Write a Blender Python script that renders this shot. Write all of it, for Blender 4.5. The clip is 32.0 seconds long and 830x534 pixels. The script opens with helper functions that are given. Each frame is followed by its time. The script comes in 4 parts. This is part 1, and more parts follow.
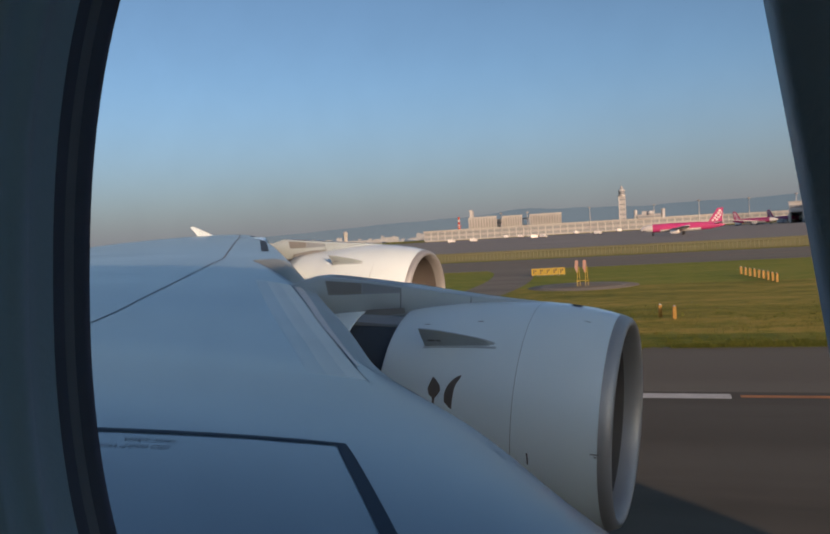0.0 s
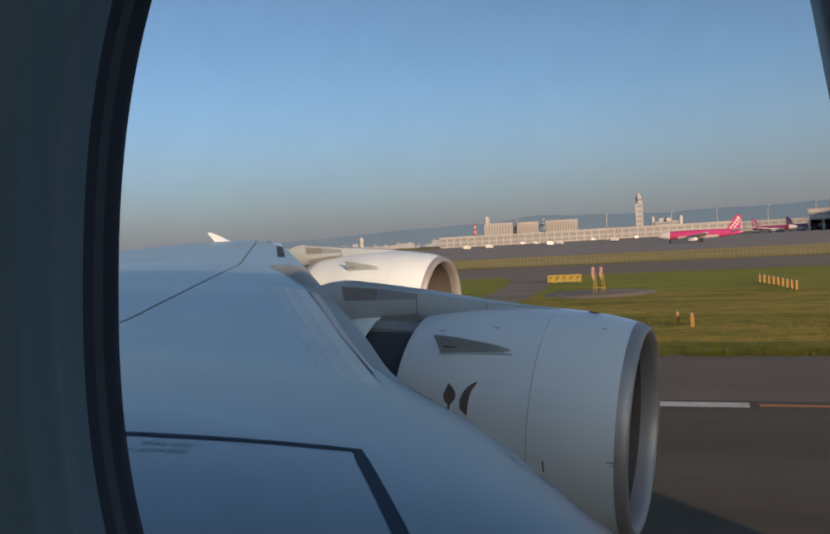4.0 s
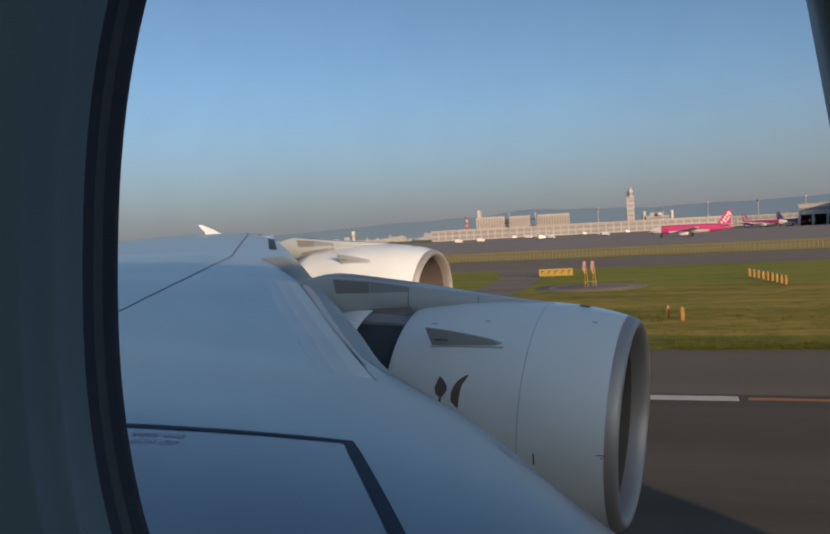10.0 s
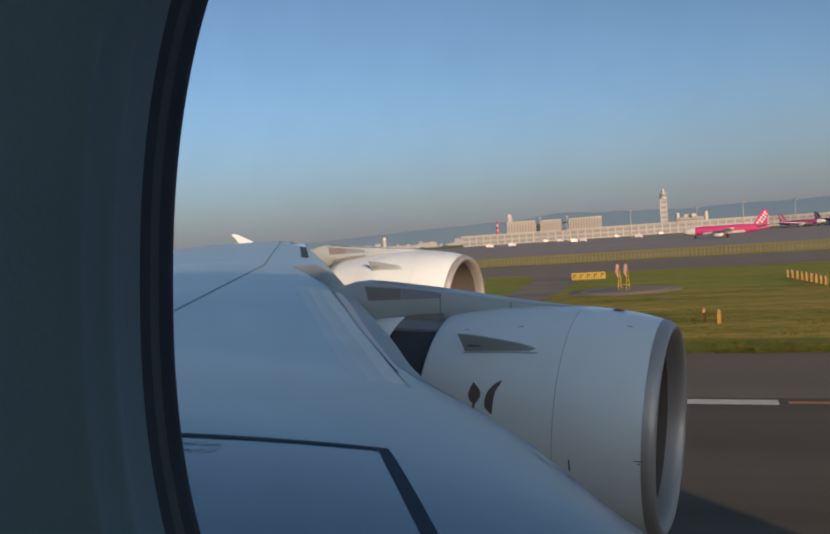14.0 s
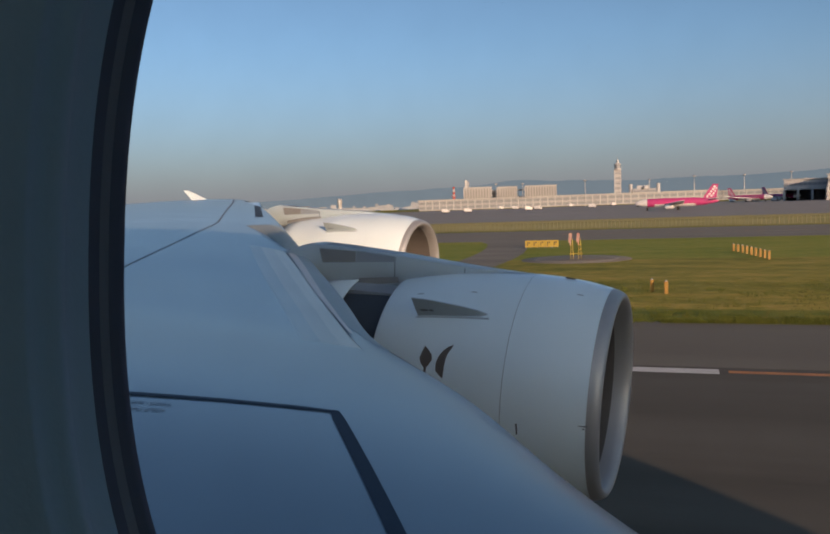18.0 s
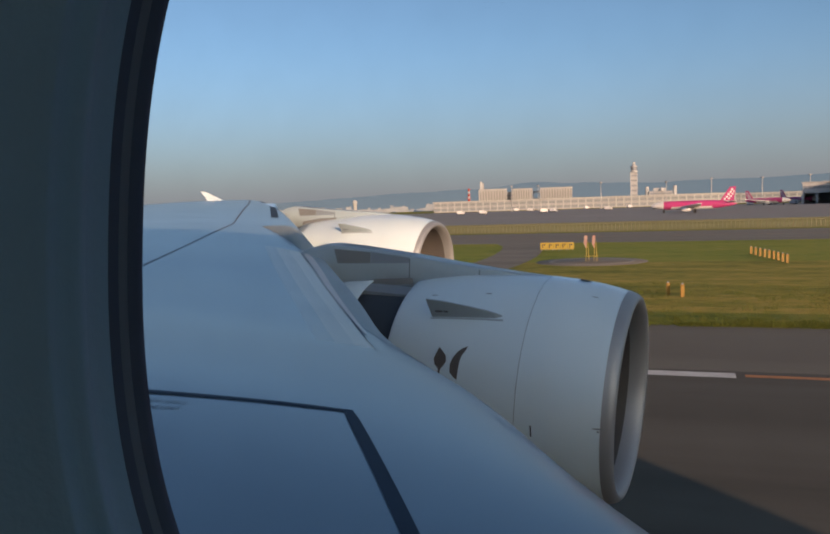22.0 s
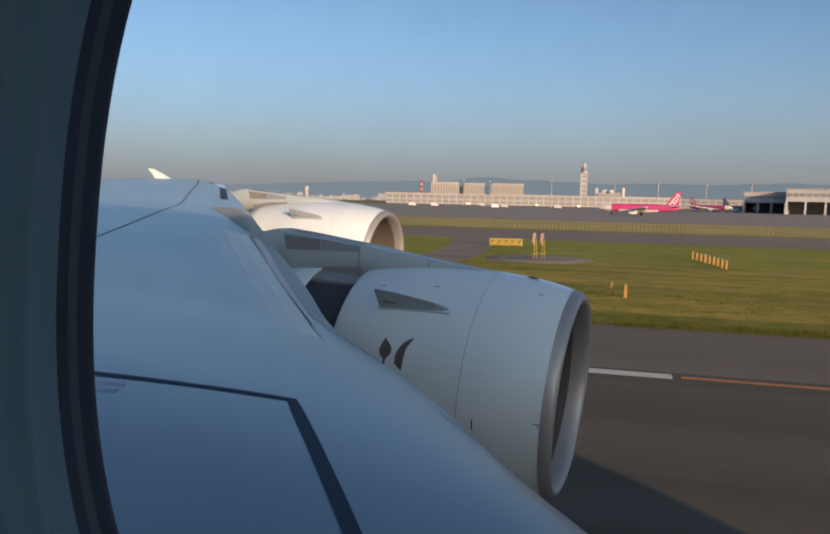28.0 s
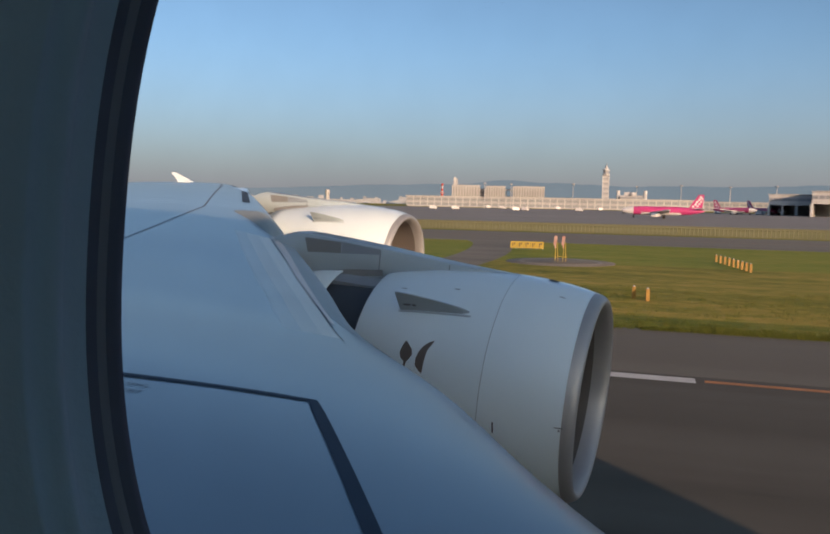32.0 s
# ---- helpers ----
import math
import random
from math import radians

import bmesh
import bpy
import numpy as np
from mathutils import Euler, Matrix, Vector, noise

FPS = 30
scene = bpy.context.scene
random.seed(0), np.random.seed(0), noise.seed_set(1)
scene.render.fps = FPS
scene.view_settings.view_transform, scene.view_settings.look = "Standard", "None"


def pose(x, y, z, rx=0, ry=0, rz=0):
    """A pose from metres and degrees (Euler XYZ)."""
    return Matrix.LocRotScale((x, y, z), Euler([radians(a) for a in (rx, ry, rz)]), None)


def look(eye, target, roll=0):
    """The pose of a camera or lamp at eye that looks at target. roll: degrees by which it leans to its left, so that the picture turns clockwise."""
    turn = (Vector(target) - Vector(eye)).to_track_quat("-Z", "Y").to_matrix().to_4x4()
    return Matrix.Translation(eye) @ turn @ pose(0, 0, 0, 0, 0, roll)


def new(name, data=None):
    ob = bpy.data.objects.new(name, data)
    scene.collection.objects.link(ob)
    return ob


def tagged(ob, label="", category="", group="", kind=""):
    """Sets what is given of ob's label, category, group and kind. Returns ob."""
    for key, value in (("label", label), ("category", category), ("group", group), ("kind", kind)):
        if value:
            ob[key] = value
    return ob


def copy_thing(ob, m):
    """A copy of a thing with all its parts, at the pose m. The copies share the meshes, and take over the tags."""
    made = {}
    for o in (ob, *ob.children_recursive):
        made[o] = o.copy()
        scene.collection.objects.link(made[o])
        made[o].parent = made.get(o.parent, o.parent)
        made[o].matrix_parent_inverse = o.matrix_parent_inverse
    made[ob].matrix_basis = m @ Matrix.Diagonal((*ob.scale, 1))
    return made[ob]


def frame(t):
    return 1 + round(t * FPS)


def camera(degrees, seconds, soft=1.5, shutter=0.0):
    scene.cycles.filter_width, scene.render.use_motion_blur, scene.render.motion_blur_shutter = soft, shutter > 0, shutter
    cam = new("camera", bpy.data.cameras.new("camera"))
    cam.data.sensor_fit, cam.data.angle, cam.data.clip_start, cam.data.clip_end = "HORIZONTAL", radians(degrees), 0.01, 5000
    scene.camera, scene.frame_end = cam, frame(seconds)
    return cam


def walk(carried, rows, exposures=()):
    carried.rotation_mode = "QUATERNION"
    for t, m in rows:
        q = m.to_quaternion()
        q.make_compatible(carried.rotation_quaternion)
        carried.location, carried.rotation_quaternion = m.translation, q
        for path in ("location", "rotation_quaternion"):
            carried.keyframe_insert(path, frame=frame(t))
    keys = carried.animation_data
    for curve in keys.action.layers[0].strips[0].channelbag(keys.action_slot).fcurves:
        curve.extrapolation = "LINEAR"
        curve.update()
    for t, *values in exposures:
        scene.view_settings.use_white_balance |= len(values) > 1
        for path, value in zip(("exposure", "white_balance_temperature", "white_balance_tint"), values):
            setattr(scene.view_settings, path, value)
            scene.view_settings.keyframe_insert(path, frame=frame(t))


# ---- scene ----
cam = camera(57.0, 32.0, soft=1.9)
EYE = 6.0
TILT = (-0.500, 4.292, -5.516)
PATH = [
    (0, pose(-0.0031, 0.0052, EYE + 0.0135, 87.796, 3.437, 18.640)),
    (0.5, pose(-0.0052, 0.0074, EYE + 0.0127, 88.090, 3.490, 19.000)),
    (1, pose(-0.0062, 0.0002, EYE + 0.0143, 88.348, 3.254, 19.800)),
    (1.5, pose(-0.0067, -0.0026, EYE + 0.0172, 88.350, 3.111, 20.058)),
    (2, pose(-0.0048, -0.0007, EYE + 0.0116, 88.356, 3.136, 19.859)),
    (2.5, pose(-0.0068, 0.0008, EYE + 0.0156, 88.280, 3.229, 19.696)),
    (3, pose(-0.0075, 0.0034, EYE + 0.0156, 88.332, 3.202, 19.721)),
    (3.5, pose(-0.0072, 0.0036, EYE + 0.0117, 88.430, 3.253, 19.828)),
    (5.5, pose(-0.0069, 0.0015, EYE + 0.0117, 87.829, 3.194, 19.812)),
    (6, pose(-0.0065, 0.0015, EYE + 0.0096, 88.212, 3.177, 19.948)),
    (6.5, pose(-0.0042, 0.0008, EYE + 0.0138, 88.154, 3.415, 19.733)),
    (7, pose(-0.0086, 0.0034, EYE + 0.0172, 87.943, 3.104, 19.539)),
    (7.5, pose(-0.0102, 0.0030, EYE + 0.0212, 87.827, 3.350, 19.373)),
    (8, pose(-0.0086, 0.0035, EYE + 0.0198, 87.878, 3.405, 19.391)),
    (8.5, pose(-0.0063, 0.0022, EYE + 0.0149, 87.599, 3.431, 19.203)),
    (9, pose(-0.0066, 0.0006, EYE + 0.0134, 87.525, 3.234, 19.216)),
    (9.5, pose(0.0049, 0.0020, EYE + 0.0010, 87.688, 3.527, 19.386)),
    (10, pose(-0.0077, -0.0017, EYE + 0.0067, 87.804, 2.999, 19.209)),
    (10.5, pose(-0.0092, 0.0028, EYE + 0.0075, 87.842, 2.642, 19.394)),
    (11, pose(-0.0136, -0.0032, EYE + 0.0173, 87.937, 2.675, 19.728)),
    (11.5, pose(-0.0118, -0.0038, EYE + 0.0313, 87.896, 2.580, 20.321)),
    (12, pose(-0.0060, 0.0064, EYE + 0.0076, 88.928, 4.484, 21.553)),
    (12.5, pose(-0.0136, -0.0006, EYE + 0.0166, 89.249, 4.758, 22.161)),
    (13, pose(-0.0151, -0.0089, EYE + 0.0125, 88.838, 4.413, 21.879)),
    (13.5, pose(-0.0129, -0.0130, EYE + 0.0071, 88.951, 4.142, 22.235)),
    (14, pose(-0.0119, -0.0084, EYE + 0.0151, 88.374, 3.901, 21.519)),
    (14.5, pose(-0.0169, -0.0103, EYE + 0.0177, 87.706, 3.861, 20.590)),
    (16.5, pose(-0.0120, 0.0005, EYE + 0.0121, 86.651, 3.708, 20.880)),
    (17, pose(-0.0157, 0.0007, EYE + 0.0131, 86.252, 3.953, 20.587)),
    (17.5, pose(-0.0204, -0.0052, EYE + 0.0253, 85.707, 3.000, 19.397)),
    (18, pose(-0.0186, -0.0007, EYE + 0.0209, 85.454, 2.051, 18.223)),
    (18.5, pose(-0.0151, 0.0023, EYE + 0.0177, 86.000, 1.607, 18.331)),
    (19, pose(-0.0139, -0.0034, EYE + 0.0119, 86.400, 1.808, 18.976)),
    (19.5, pose(-0.0201, -0.0054, EYE + 0.0169, 86.690, 2.025, 19.726)),
    (20, pose(-0.0131, -0.0055, EYE + 0.0129, 86.401, 2.021, 18.932)),
    (20.5, pose(-0.0260, -0.0047, EYE + 0.0242, 86.026, 1.352, 18.430)),
    (21, pose(-0.0207, -0.0063, EYE + 0.0202, 85.309, 0.741, 18.022)),
    (21.5, pose(-0.0164, -0.0090, EYE + 0.0171, 85.163, 0.642, 18.344)),
    (22, pose(-0.0151, -0.0067, EYE + 0.0134, 85.619, 1.843, 19.348)),
    (22.5, pose(-0.0204, -0.0063, EYE + 0.0188, 85.790, 2.272, 19.193)),
    (23, pose(-0.0185, -0.0074, EYE + 0.0177, 85.315, 2.137, 18.442)),
    (23.5, pose(-0.0259, -0.0063, EYE + 0.0178, 85.136, 1.611, 18.004)),
    (24, pose(-0.0198, -0.0038, EYE + 0.0185, 85.089, 1.015, 17.547)),
    (24.5, pose(-0.0213, 0.0030, EYE + 0.0188, 85.333, -0.385, 16.919)),
    (25, pose(-0.0269, 0.0038, EYE + 0.0170, 85.280, -1.101, 15.609)),
    (25.5, pose(-0.0263, 0.0057, EYE + 0.0191, 85.232, -1.443, 15.658)),
    (27.5, pose(-0.0289, 0.0112, EYE + 0.0168, 84.859, -1.157, 15.732)),
    (28, pose(-0.0271, 0.0019, EYE + 0.0217, 84.855, -1.193, 15.763)),
    (28.5, pose(-0.0226, 0.0091, EYE + 0.0157, 84.917, -1.003, 15.619)),
    (29, pose(-0.0281, 0.0023, EYE + 0.0200, 84.793, -1.464, 15.439)),
    (29.5, pose(-0.0219, 0.0106, EYE + 0.0140, 84.846, -1.850, 15.406)),
    (30, pose(-0.0248, 0.0109, EYE + 0.0131, 85.112, -0.997, 15.478)),
    (30.5, pose(-0.0264, 0.0032, EYE + 0.0218, 85.047, -1.738, 15.632)),
    (31, pose(-0.0211, -0.0025, EYE + 0.0201, 84.932, -0.935, 15.989)),
    (31.5, pose(-0.0280, -0.0028, EYE + 0.0229, 85.107, -1.043, 16.857)),
    (32, pose(-0.0250, -0.0034, EYE + 0.0166, 85.054, -1.085, 17.307)),
]
walk(cam, PATH, exposures=((0, -0.05, 7050, 6), (20, 0.04, 7050, 6), (27, 0.15, 7050, 6), (32, 0.2, 7050, 6)))

# ---------------------------------------------------------------- light
world = bpy.data.worlds.new("sky")
scene.world = world
world.use_nodes = True
wn, wl = world.node_tree.nodes, world.node_tree.links
wn.clear()
SUN_EL, SUN_AZ = 10.8, 310.5          # degrees; azimuth of the sun counted from +x towards +y
sky = wn.new("ShaderNodeTexSky")
sky.sky_type, sky.sun_disc = "NISHITA", False
sky.sun_elevation, sky.sun_rotation = radians(SUN_EL), radians(90 - SUN_AZ)
sky.air_density, sky.dust_density, sky.ozone_density, sky.altitude = 0.7, 1.7, 2.5, 0
wbg, wout = wn.new("ShaderNodeBackground"), wn.new("ShaderNodeOutputWorld")
wbg.inputs["Strength"].default_value = 0.166
# grey-mauve haze all round the horizon, thinning out upwards
wtc, wxyz, thin, veil = wn.new("ShaderNodeTexCoord"), wn.new("ShaderNodeSeparateXYZ"), wn.new("ShaderNodeMapRange"), wn.new("ShaderNodeMix")
thin.interpolation_type = "SMOOTHSTEP"
for key, value in (("From Min", -0.05), ("From Max", 0.22), ("To Min", 0.95), ("To Max", 0.0)):
    thin.inputs[key].default_value = value
veil.data_type = "RGBA"
veil.inputs["B"].default_value = (1.57, 1.60, 1.98, 1)
wl.new(wtc.outputs["Generated"], wxyz.inputs[0])
wl.new(wxyz.outputs["Z"], thin.inputs["Value"])
wl.new(thin.outputs[0], veil.inputs["Factor"])
wl.new(sky.outputs[0], veil.inputs["A"])
wl.new(veil.outputs["Result"], wbg.inputs[0])
wl.new(wbg.outputs[0], wout.inputs[0])
sun = new("sun", bpy.data.lights.new("sun", "SUN"))
sun.data.energy, sun.data.angle, sun.data.color = 4.9, radians(0.6), (1.0, 0.665, 0.47)
sun_dir = Vector((math.cos(radians(SUN_AZ)) * math.cos(radians(SUN_EL)), math.sin(radians(SUN_AZ)) * math.cos(radians(SUN_EL)), math.sin(radians(SUN_EL))))
sun.matrix_world = look(sun_dir * 200, (0, 0, 0))
# unseen fill lamp, added to brighten the wall round the window
cabin_fill = new("cabin_fill", bpy.data.lights.new("cabin_fill", "AREA"))
cabin_fill.data.shape, cabin_fill.data.size, cabin_fill.data.size_y = "RECTANGLE", 4.0, 0.5
cabin_fill.data.energy, cabin_fill.data.color = 7.8, (0.42, 0.80, 1.0)
cabin_fill.matrix_world = look((1.5, -1.25, EYE + 1.1), (0.0, 0.1, EYE))


# ---------------------------------------------------------------- materials
def material(name, base, rough=0.5, metal=0.0, second=None, scale=4.0, amount=0.5, fine=60.0, bump=0.0, stretch=(1, 1, 1), coat=0.0, vary=0.0, spec=0.5):
    m = bpy.data.materials.new(name)
    m.use_nodes = True
    n, l = m.node_tree.nodes, m.node_tree.links
    b = n["Principled BSDF"]
    b.inputs["Metallic"].default_value = metal
    b.inputs["Roughness"].default_value = rough
    b.inputs["Coat Weight"].default_value = coat
    b.inputs["Coat Roughness"].default_value = 0.1
    b.inputs["Specular IOR Level"].default_value = spec
    tc, mp = n.new("ShaderNodeTexCoord"), n.new("ShaderNodeMapping")
    mp.inputs["Scale"].default_value = stretch
    l.new(tc.outputs["Object"], mp.inputs[0])
    big, small = n.new("ShaderNodeTexNoise"), n.new("ShaderNodeTexNoise")
    big.inputs["Scale"].default_value, small.inputs["Scale"].default_value = scale, fine
    big.inputs["Detail"].default_value, small.inputs["Detail"].default_value = 6, 3
    l.new(mp.outputs[0], big.inputs["Vector"])
    l.new(mp.outputs[0], small.inputs["Vector"])
    add = n.new("ShaderNodeMath")
    add.operation = "MULTIPLY_ADD"
    l.new(small.outputs["Fac"], add.inputs[0])
    add.inputs[1].default_value = 0.35
    l.new(big.outputs["Fac"], add.inputs[2])
    ramp = n.new("ShaderNodeMapRange")
    ramp.inputs["From Min"].default_value, ramp.inputs["From Max"].default_value = 0.4, 0.95
    l.new(add.outputs[0], ramp.inputs["Value"])
    mix = n.new("ShaderNodeMix")
    mix.data_type = "RGBA"
    second = second or tuple(c * (1 - 0.25 * amount) for c in base)
    mix.inputs["A"].default_value, mix.inputs["B"].default_value = (*base, 1), (*second, 1)
    l.new(ramp.outputs[0], mix.inputs["Factor"])
    colour = mix.outputs["Result"]
    if vary:
        info, hsv, rng = n.new("ShaderNodeObjectInfo"), n.new("ShaderNodeHueSaturation"), n.new("ShaderNodeMapRange")
        rng.inputs["To Min"].default_value, rng.inputs["To Max"].default_value = 1 - vary, 1 + vary
        l.new(info.outputs["Random"], rng.inputs["Value"])
        l.new(rng.outputs[0], hsv.inputs["Value"])
        l.new(colour, hsv.inputs["Color"])
        colour = hsv.outputs[0]
    l.new(colour, b.inputs["Base Color"])
    if rough > 0.05:
        rr = n.new("ShaderNodeMapRange")
        rr.inputs["To Min"].default_value, rr.inputs["To Max"].default_value = rough * 0.85, min(1, rough * 1.2)
        l.new(big.outputs["Fac"], rr.inputs["Value"])
        l.new(rr.outputs[0], b.inputs["Roughness"])
    if bump:
        bp = n.new("ShaderNodeBump")
        bp.inputs["Strength"].default_value, bp.inputs["Distance"].default_value = 1.0, bump
        l.new(small.outputs["Fac"], bp.inputs["Height"])
        l.new(bp.outputs[0], b.inputs["Normal"])
    return m


# blue cast of the shaded wing is put into this base colour
WING = material("shaded_wing_paint", (0.235, 0.305, 0.355), 0.33, second=(0.20, 0.265, 0.325), scale=0.5, fine=3, stretch=(0.35, 1.6, 1), coat=0.25, spec=0.42)
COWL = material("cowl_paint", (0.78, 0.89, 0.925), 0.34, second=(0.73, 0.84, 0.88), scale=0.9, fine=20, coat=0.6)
# sky reflection on the drooped nose, put into three graded paint tones
DROOP_SHEEN = material("droop_sheen_bright", (0.74, 0.69, 0.60), 0.4, second=(0.65, 0.61, 0.54), scale=0.8, fine=3, coat=0.15)
DROOP_SHEEN_MID = material("droop_sheen_middle", (0.60, 0.575, 0.515), 0.37, second=(0.52, 0.505, 0.465), scale=0.8, fine=3, coat=0.15)
DROOP_SHEEN_EDGE = material("droop_sheen_dark", (0.42, 0.43, 0.42), 0.35, second=(0.345, 0.37, 0.38), scale=0.8, fine=3, coat=0.2)
PYLON = material("pylon_paint", (0.42, 0.50, 0.535), 0.42, second=(0.36, 0.43, 0.465), scale=1.2, fine=20)
PANEL = material("dark_grey_panel", (0.23, 0.235, 0.235), 0.45, scale=2)
SLAT = material("slat_paint", (0.46, 0.515, 0.52), 0.6, second=(0.40, 0.45, 0.46), scale=1.2, fine=12, spec=0.3)
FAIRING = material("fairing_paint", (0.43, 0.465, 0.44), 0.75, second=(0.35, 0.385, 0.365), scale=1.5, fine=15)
PANELBLUE = material("blue_grey_panel", (0.27, 0.31, 0.35), 0.4, scale=2)
LIP = material("bare_metal_lip", (0.42, 0.42, 0.42), 0.48, metal=0.5, second=(0.37, 0.37, 0.37), scale=2, fine=30)
# lining darkened so that its colour carries the shade inside the inlets
INLET = material("inlet_lining", (0.14, 0.128, 0.118), 0.5, second=(0.115, 0.105, 0.098), scale=3)
CASCADE = material("reverser_cascade", (0.05, 0.06, 0.075), 0.6, scale=6)
# near-black base puts the shade of gaps and hollows into the colour
DARK = material("dark_void", (0.02, 0.022, 0.026), 0.6)
LINE = material("walkway_paint", (0.048, 0.064, 0.09), 0.75, second=(0.062, 0.08, 0.11), scale=6, fine=40, spec=0.15)
# bright cream base stands in for the glint along the slat edge
SLAT_GLINT = material("slat_edge_glint", (0.88, 0.79, 0.74), 0.5, second=(0.70, 0.63, 0.58), scale=2)
SEAM = material("seam_sealant", (0.17, 0.185, 0.20), 0.6)
SCUFF = material("worn_paint", (0.42, 0.45, 0.48), 0.6, second=(0.28, 0.32, 0.36), scale=20, fine=90)
STENCIL = material("faded_stencil", (0.23, 0.245, 0.27), 0.6)
EMBLEM = material("emblem_paint", (0.14, 0.115, 0.10), 0.4)
FAN = material("fan_metal", (0.10, 0.10, 0.11), 0.35, metal=0.6)
PANE = material("clear_acrylic", (1, 1, 1), 0.0)
PANE.node_tree.nodes["Principled BSDF"].inputs["Transmission Weight"].default_value = 1.0
PANE.node_tree.nodes["Principled BSDF"].inputs["IOR"].default_value = 1.03
TRIM = material("window_reveal_plastic", (0.43, 0.51, 0.60), 0.5, second=(0.40, 0.47, 0.56), scale=8, fine=300, bump=0.0004)
RUBBER = material("black_rubber", (0.15, 0.135, 0.185), 0.6, second=(0.12, 0.11, 0.155), scale=20)
SEALGREY = material("grey_seal", (0.26, 0.235, 0.27), 0.55, scale=20)
def turf(name, low, mid, high, patch):
    """Mown grass: broad patches, long mowing streaks and fine tufts."""
    m = material(name, mid, 0.9, spec=0.08)
    n, l = m.node_tree.nodes, m.node_tree.links
    tc = n.new("ShaderNodeTexCoord")
    total = None
    for scale, stretch, weight, detail in ((patch, (0.35, 1, 1), 0.40, 4), (0.35, (0.22, 1, 1), 0.36, 6), (1.5, (0.4, 1, 1), 0.40, 5)):
        mp, tx, mul = n.new("ShaderNodeMapping"), n.new("ShaderNodeTexNoise"), n.new("ShaderNodeMath")
        mp.inputs["Scale"].default_value = stretch
        tx.inputs["Scale"].default_value, tx.inputs["Detail"].default_value = scale, detail
        mul.operation, mul.inputs[1].default_value = "MULTIPLY", weight
        l.new(tc.outputs["Object"], mp.inputs[0])
        l.new(mp.outputs[0], tx.inputs["Vector"])
        l.new(tx.outputs["Fac"], mul.inputs[0])
        if total is None:
            total = mul.outputs[0]
        else:
            add = n.new("ShaderNodeMath")
            l.new(total, add.inputs[0])
            l.new(mul.outputs[0], add.inputs[1])
            total = add.outputs[0]
    ramp = n.new("ShaderNodeValToRGB")
    e = ramp.color_ramp.elements
    e[0].position, e[0].color = 0.46, (*low, 1)
    e[1].position, e[1].color = 0.70, (*high, 1)
    k = e.new(0.575)
    k.color = (*mid, 1)
    l.new(total, ramp.inputs[0])
    b = n["Principled BSDF"]
    l.new(ramp.outputs[0], b.inputs["Base Color"])
    bp = n.new("ShaderNodeBump")
    bp.inputs["Strength"].default_value, bp.inputs["Distance"].default_value = 0.9, 0.25
    l.new(total, bp.inputs["Height"])
    l.new(bp.outputs[0], b.inputs["Normal"])
    return m


GRASS = turf("airfield_grass", (0.135, 0.165, 0.024), (0.25, 0.235, 0.038), (0.42, 0.29, 0.07), 0.03)
MEADOW = turf("mown_meadow", (0.15, 0.19, 0.03), (0.245, 0.255, 0.045), (0.35, 0.29, 0.065), 0.03)
GOLD = turf("golden_grass", (0.135, 0.145, 0.026), (0.27, 0.232, 0.045), (0.45, 0.315, 0.08), 0.04)
LUSH = turf("lush_verge", (0.09, 0.115, 0.02), (0.165, 0.175, 0.032), (0.27, 0.23, 0.05), 0.08)
SHOULDER = material("shoulder_asphalt", (0.165, 0.147, 0.115), 0.85, second=(0.12, 0.107, 0.084), scale=0.2, fine=20, stretch=(0.05, 1, 1), spec=0.3)
DRY = turf("dry_grass", (0.26, 0.24, 0.075), (0.40, 0.335, 0.12), (0.52, 0.41, 0.17), 0.02)
ASPHALT = material("asphalt", (0.122, 0.109, 0.085), 0.85, second=(0.066, 0.06, 0.047), scale=0.28, fine=25, stretch=(0.03, 1, 1), spec=0.3)
TAXI = material("worn_asphalt", (0.25, 0.218, 0.17), 0.85, second=(0.17, 0.148, 0.117), scale=0.2, fine=6, stretch=(0.06, 1, 1), spec=0.2)
APRON = material("apron_concrete", (0.32, 0.29, 0.26), 0.85, second=(0.24, 0.215, 0.19), scale=0.05, fine=0.6, stretch=(0.2, 1, 1), spec=0.2)
WHITE = material("white_marking", (0.62, 0.60, 0.56), 0.7, second=(0.45, 0.43, 0.4), scale=1.5, fine=20)
# far buildings: distance haze is put into these colours and window tones
HAZE = material("hazy_city", (0.36, 0.37, 0.385), 0.8, second=(0.22, 0.25, 0.28), scale=0.01, fine=0.1)
CONCRETE = material("pale_concrete", (0.38, 0.38, 0.385), 0.8, second=(0.31, 0.315, 0.325), scale=0.05, fine=0.8)
METALROOF = material("white_metal_roof", (0.46, 0.46, 0.46), 0.6, second=(0.39, 0.39, 0.40), scale=0.05, fine=0.5)
WINDOWDARK = material("dark_window_band", (0.235, 0.25, 0.28), 0.4, scale=0.3)
STRIPGLASS = material("bronze_glass", (0.26, 0.255, 0.25), 0.4, scale=0.3)
TAN = material("pale_facade", (0.41, 0.405, 0.395), 0.8, second=(0.36, 0.355, 0.35), scale=0.06, fine=0.6)
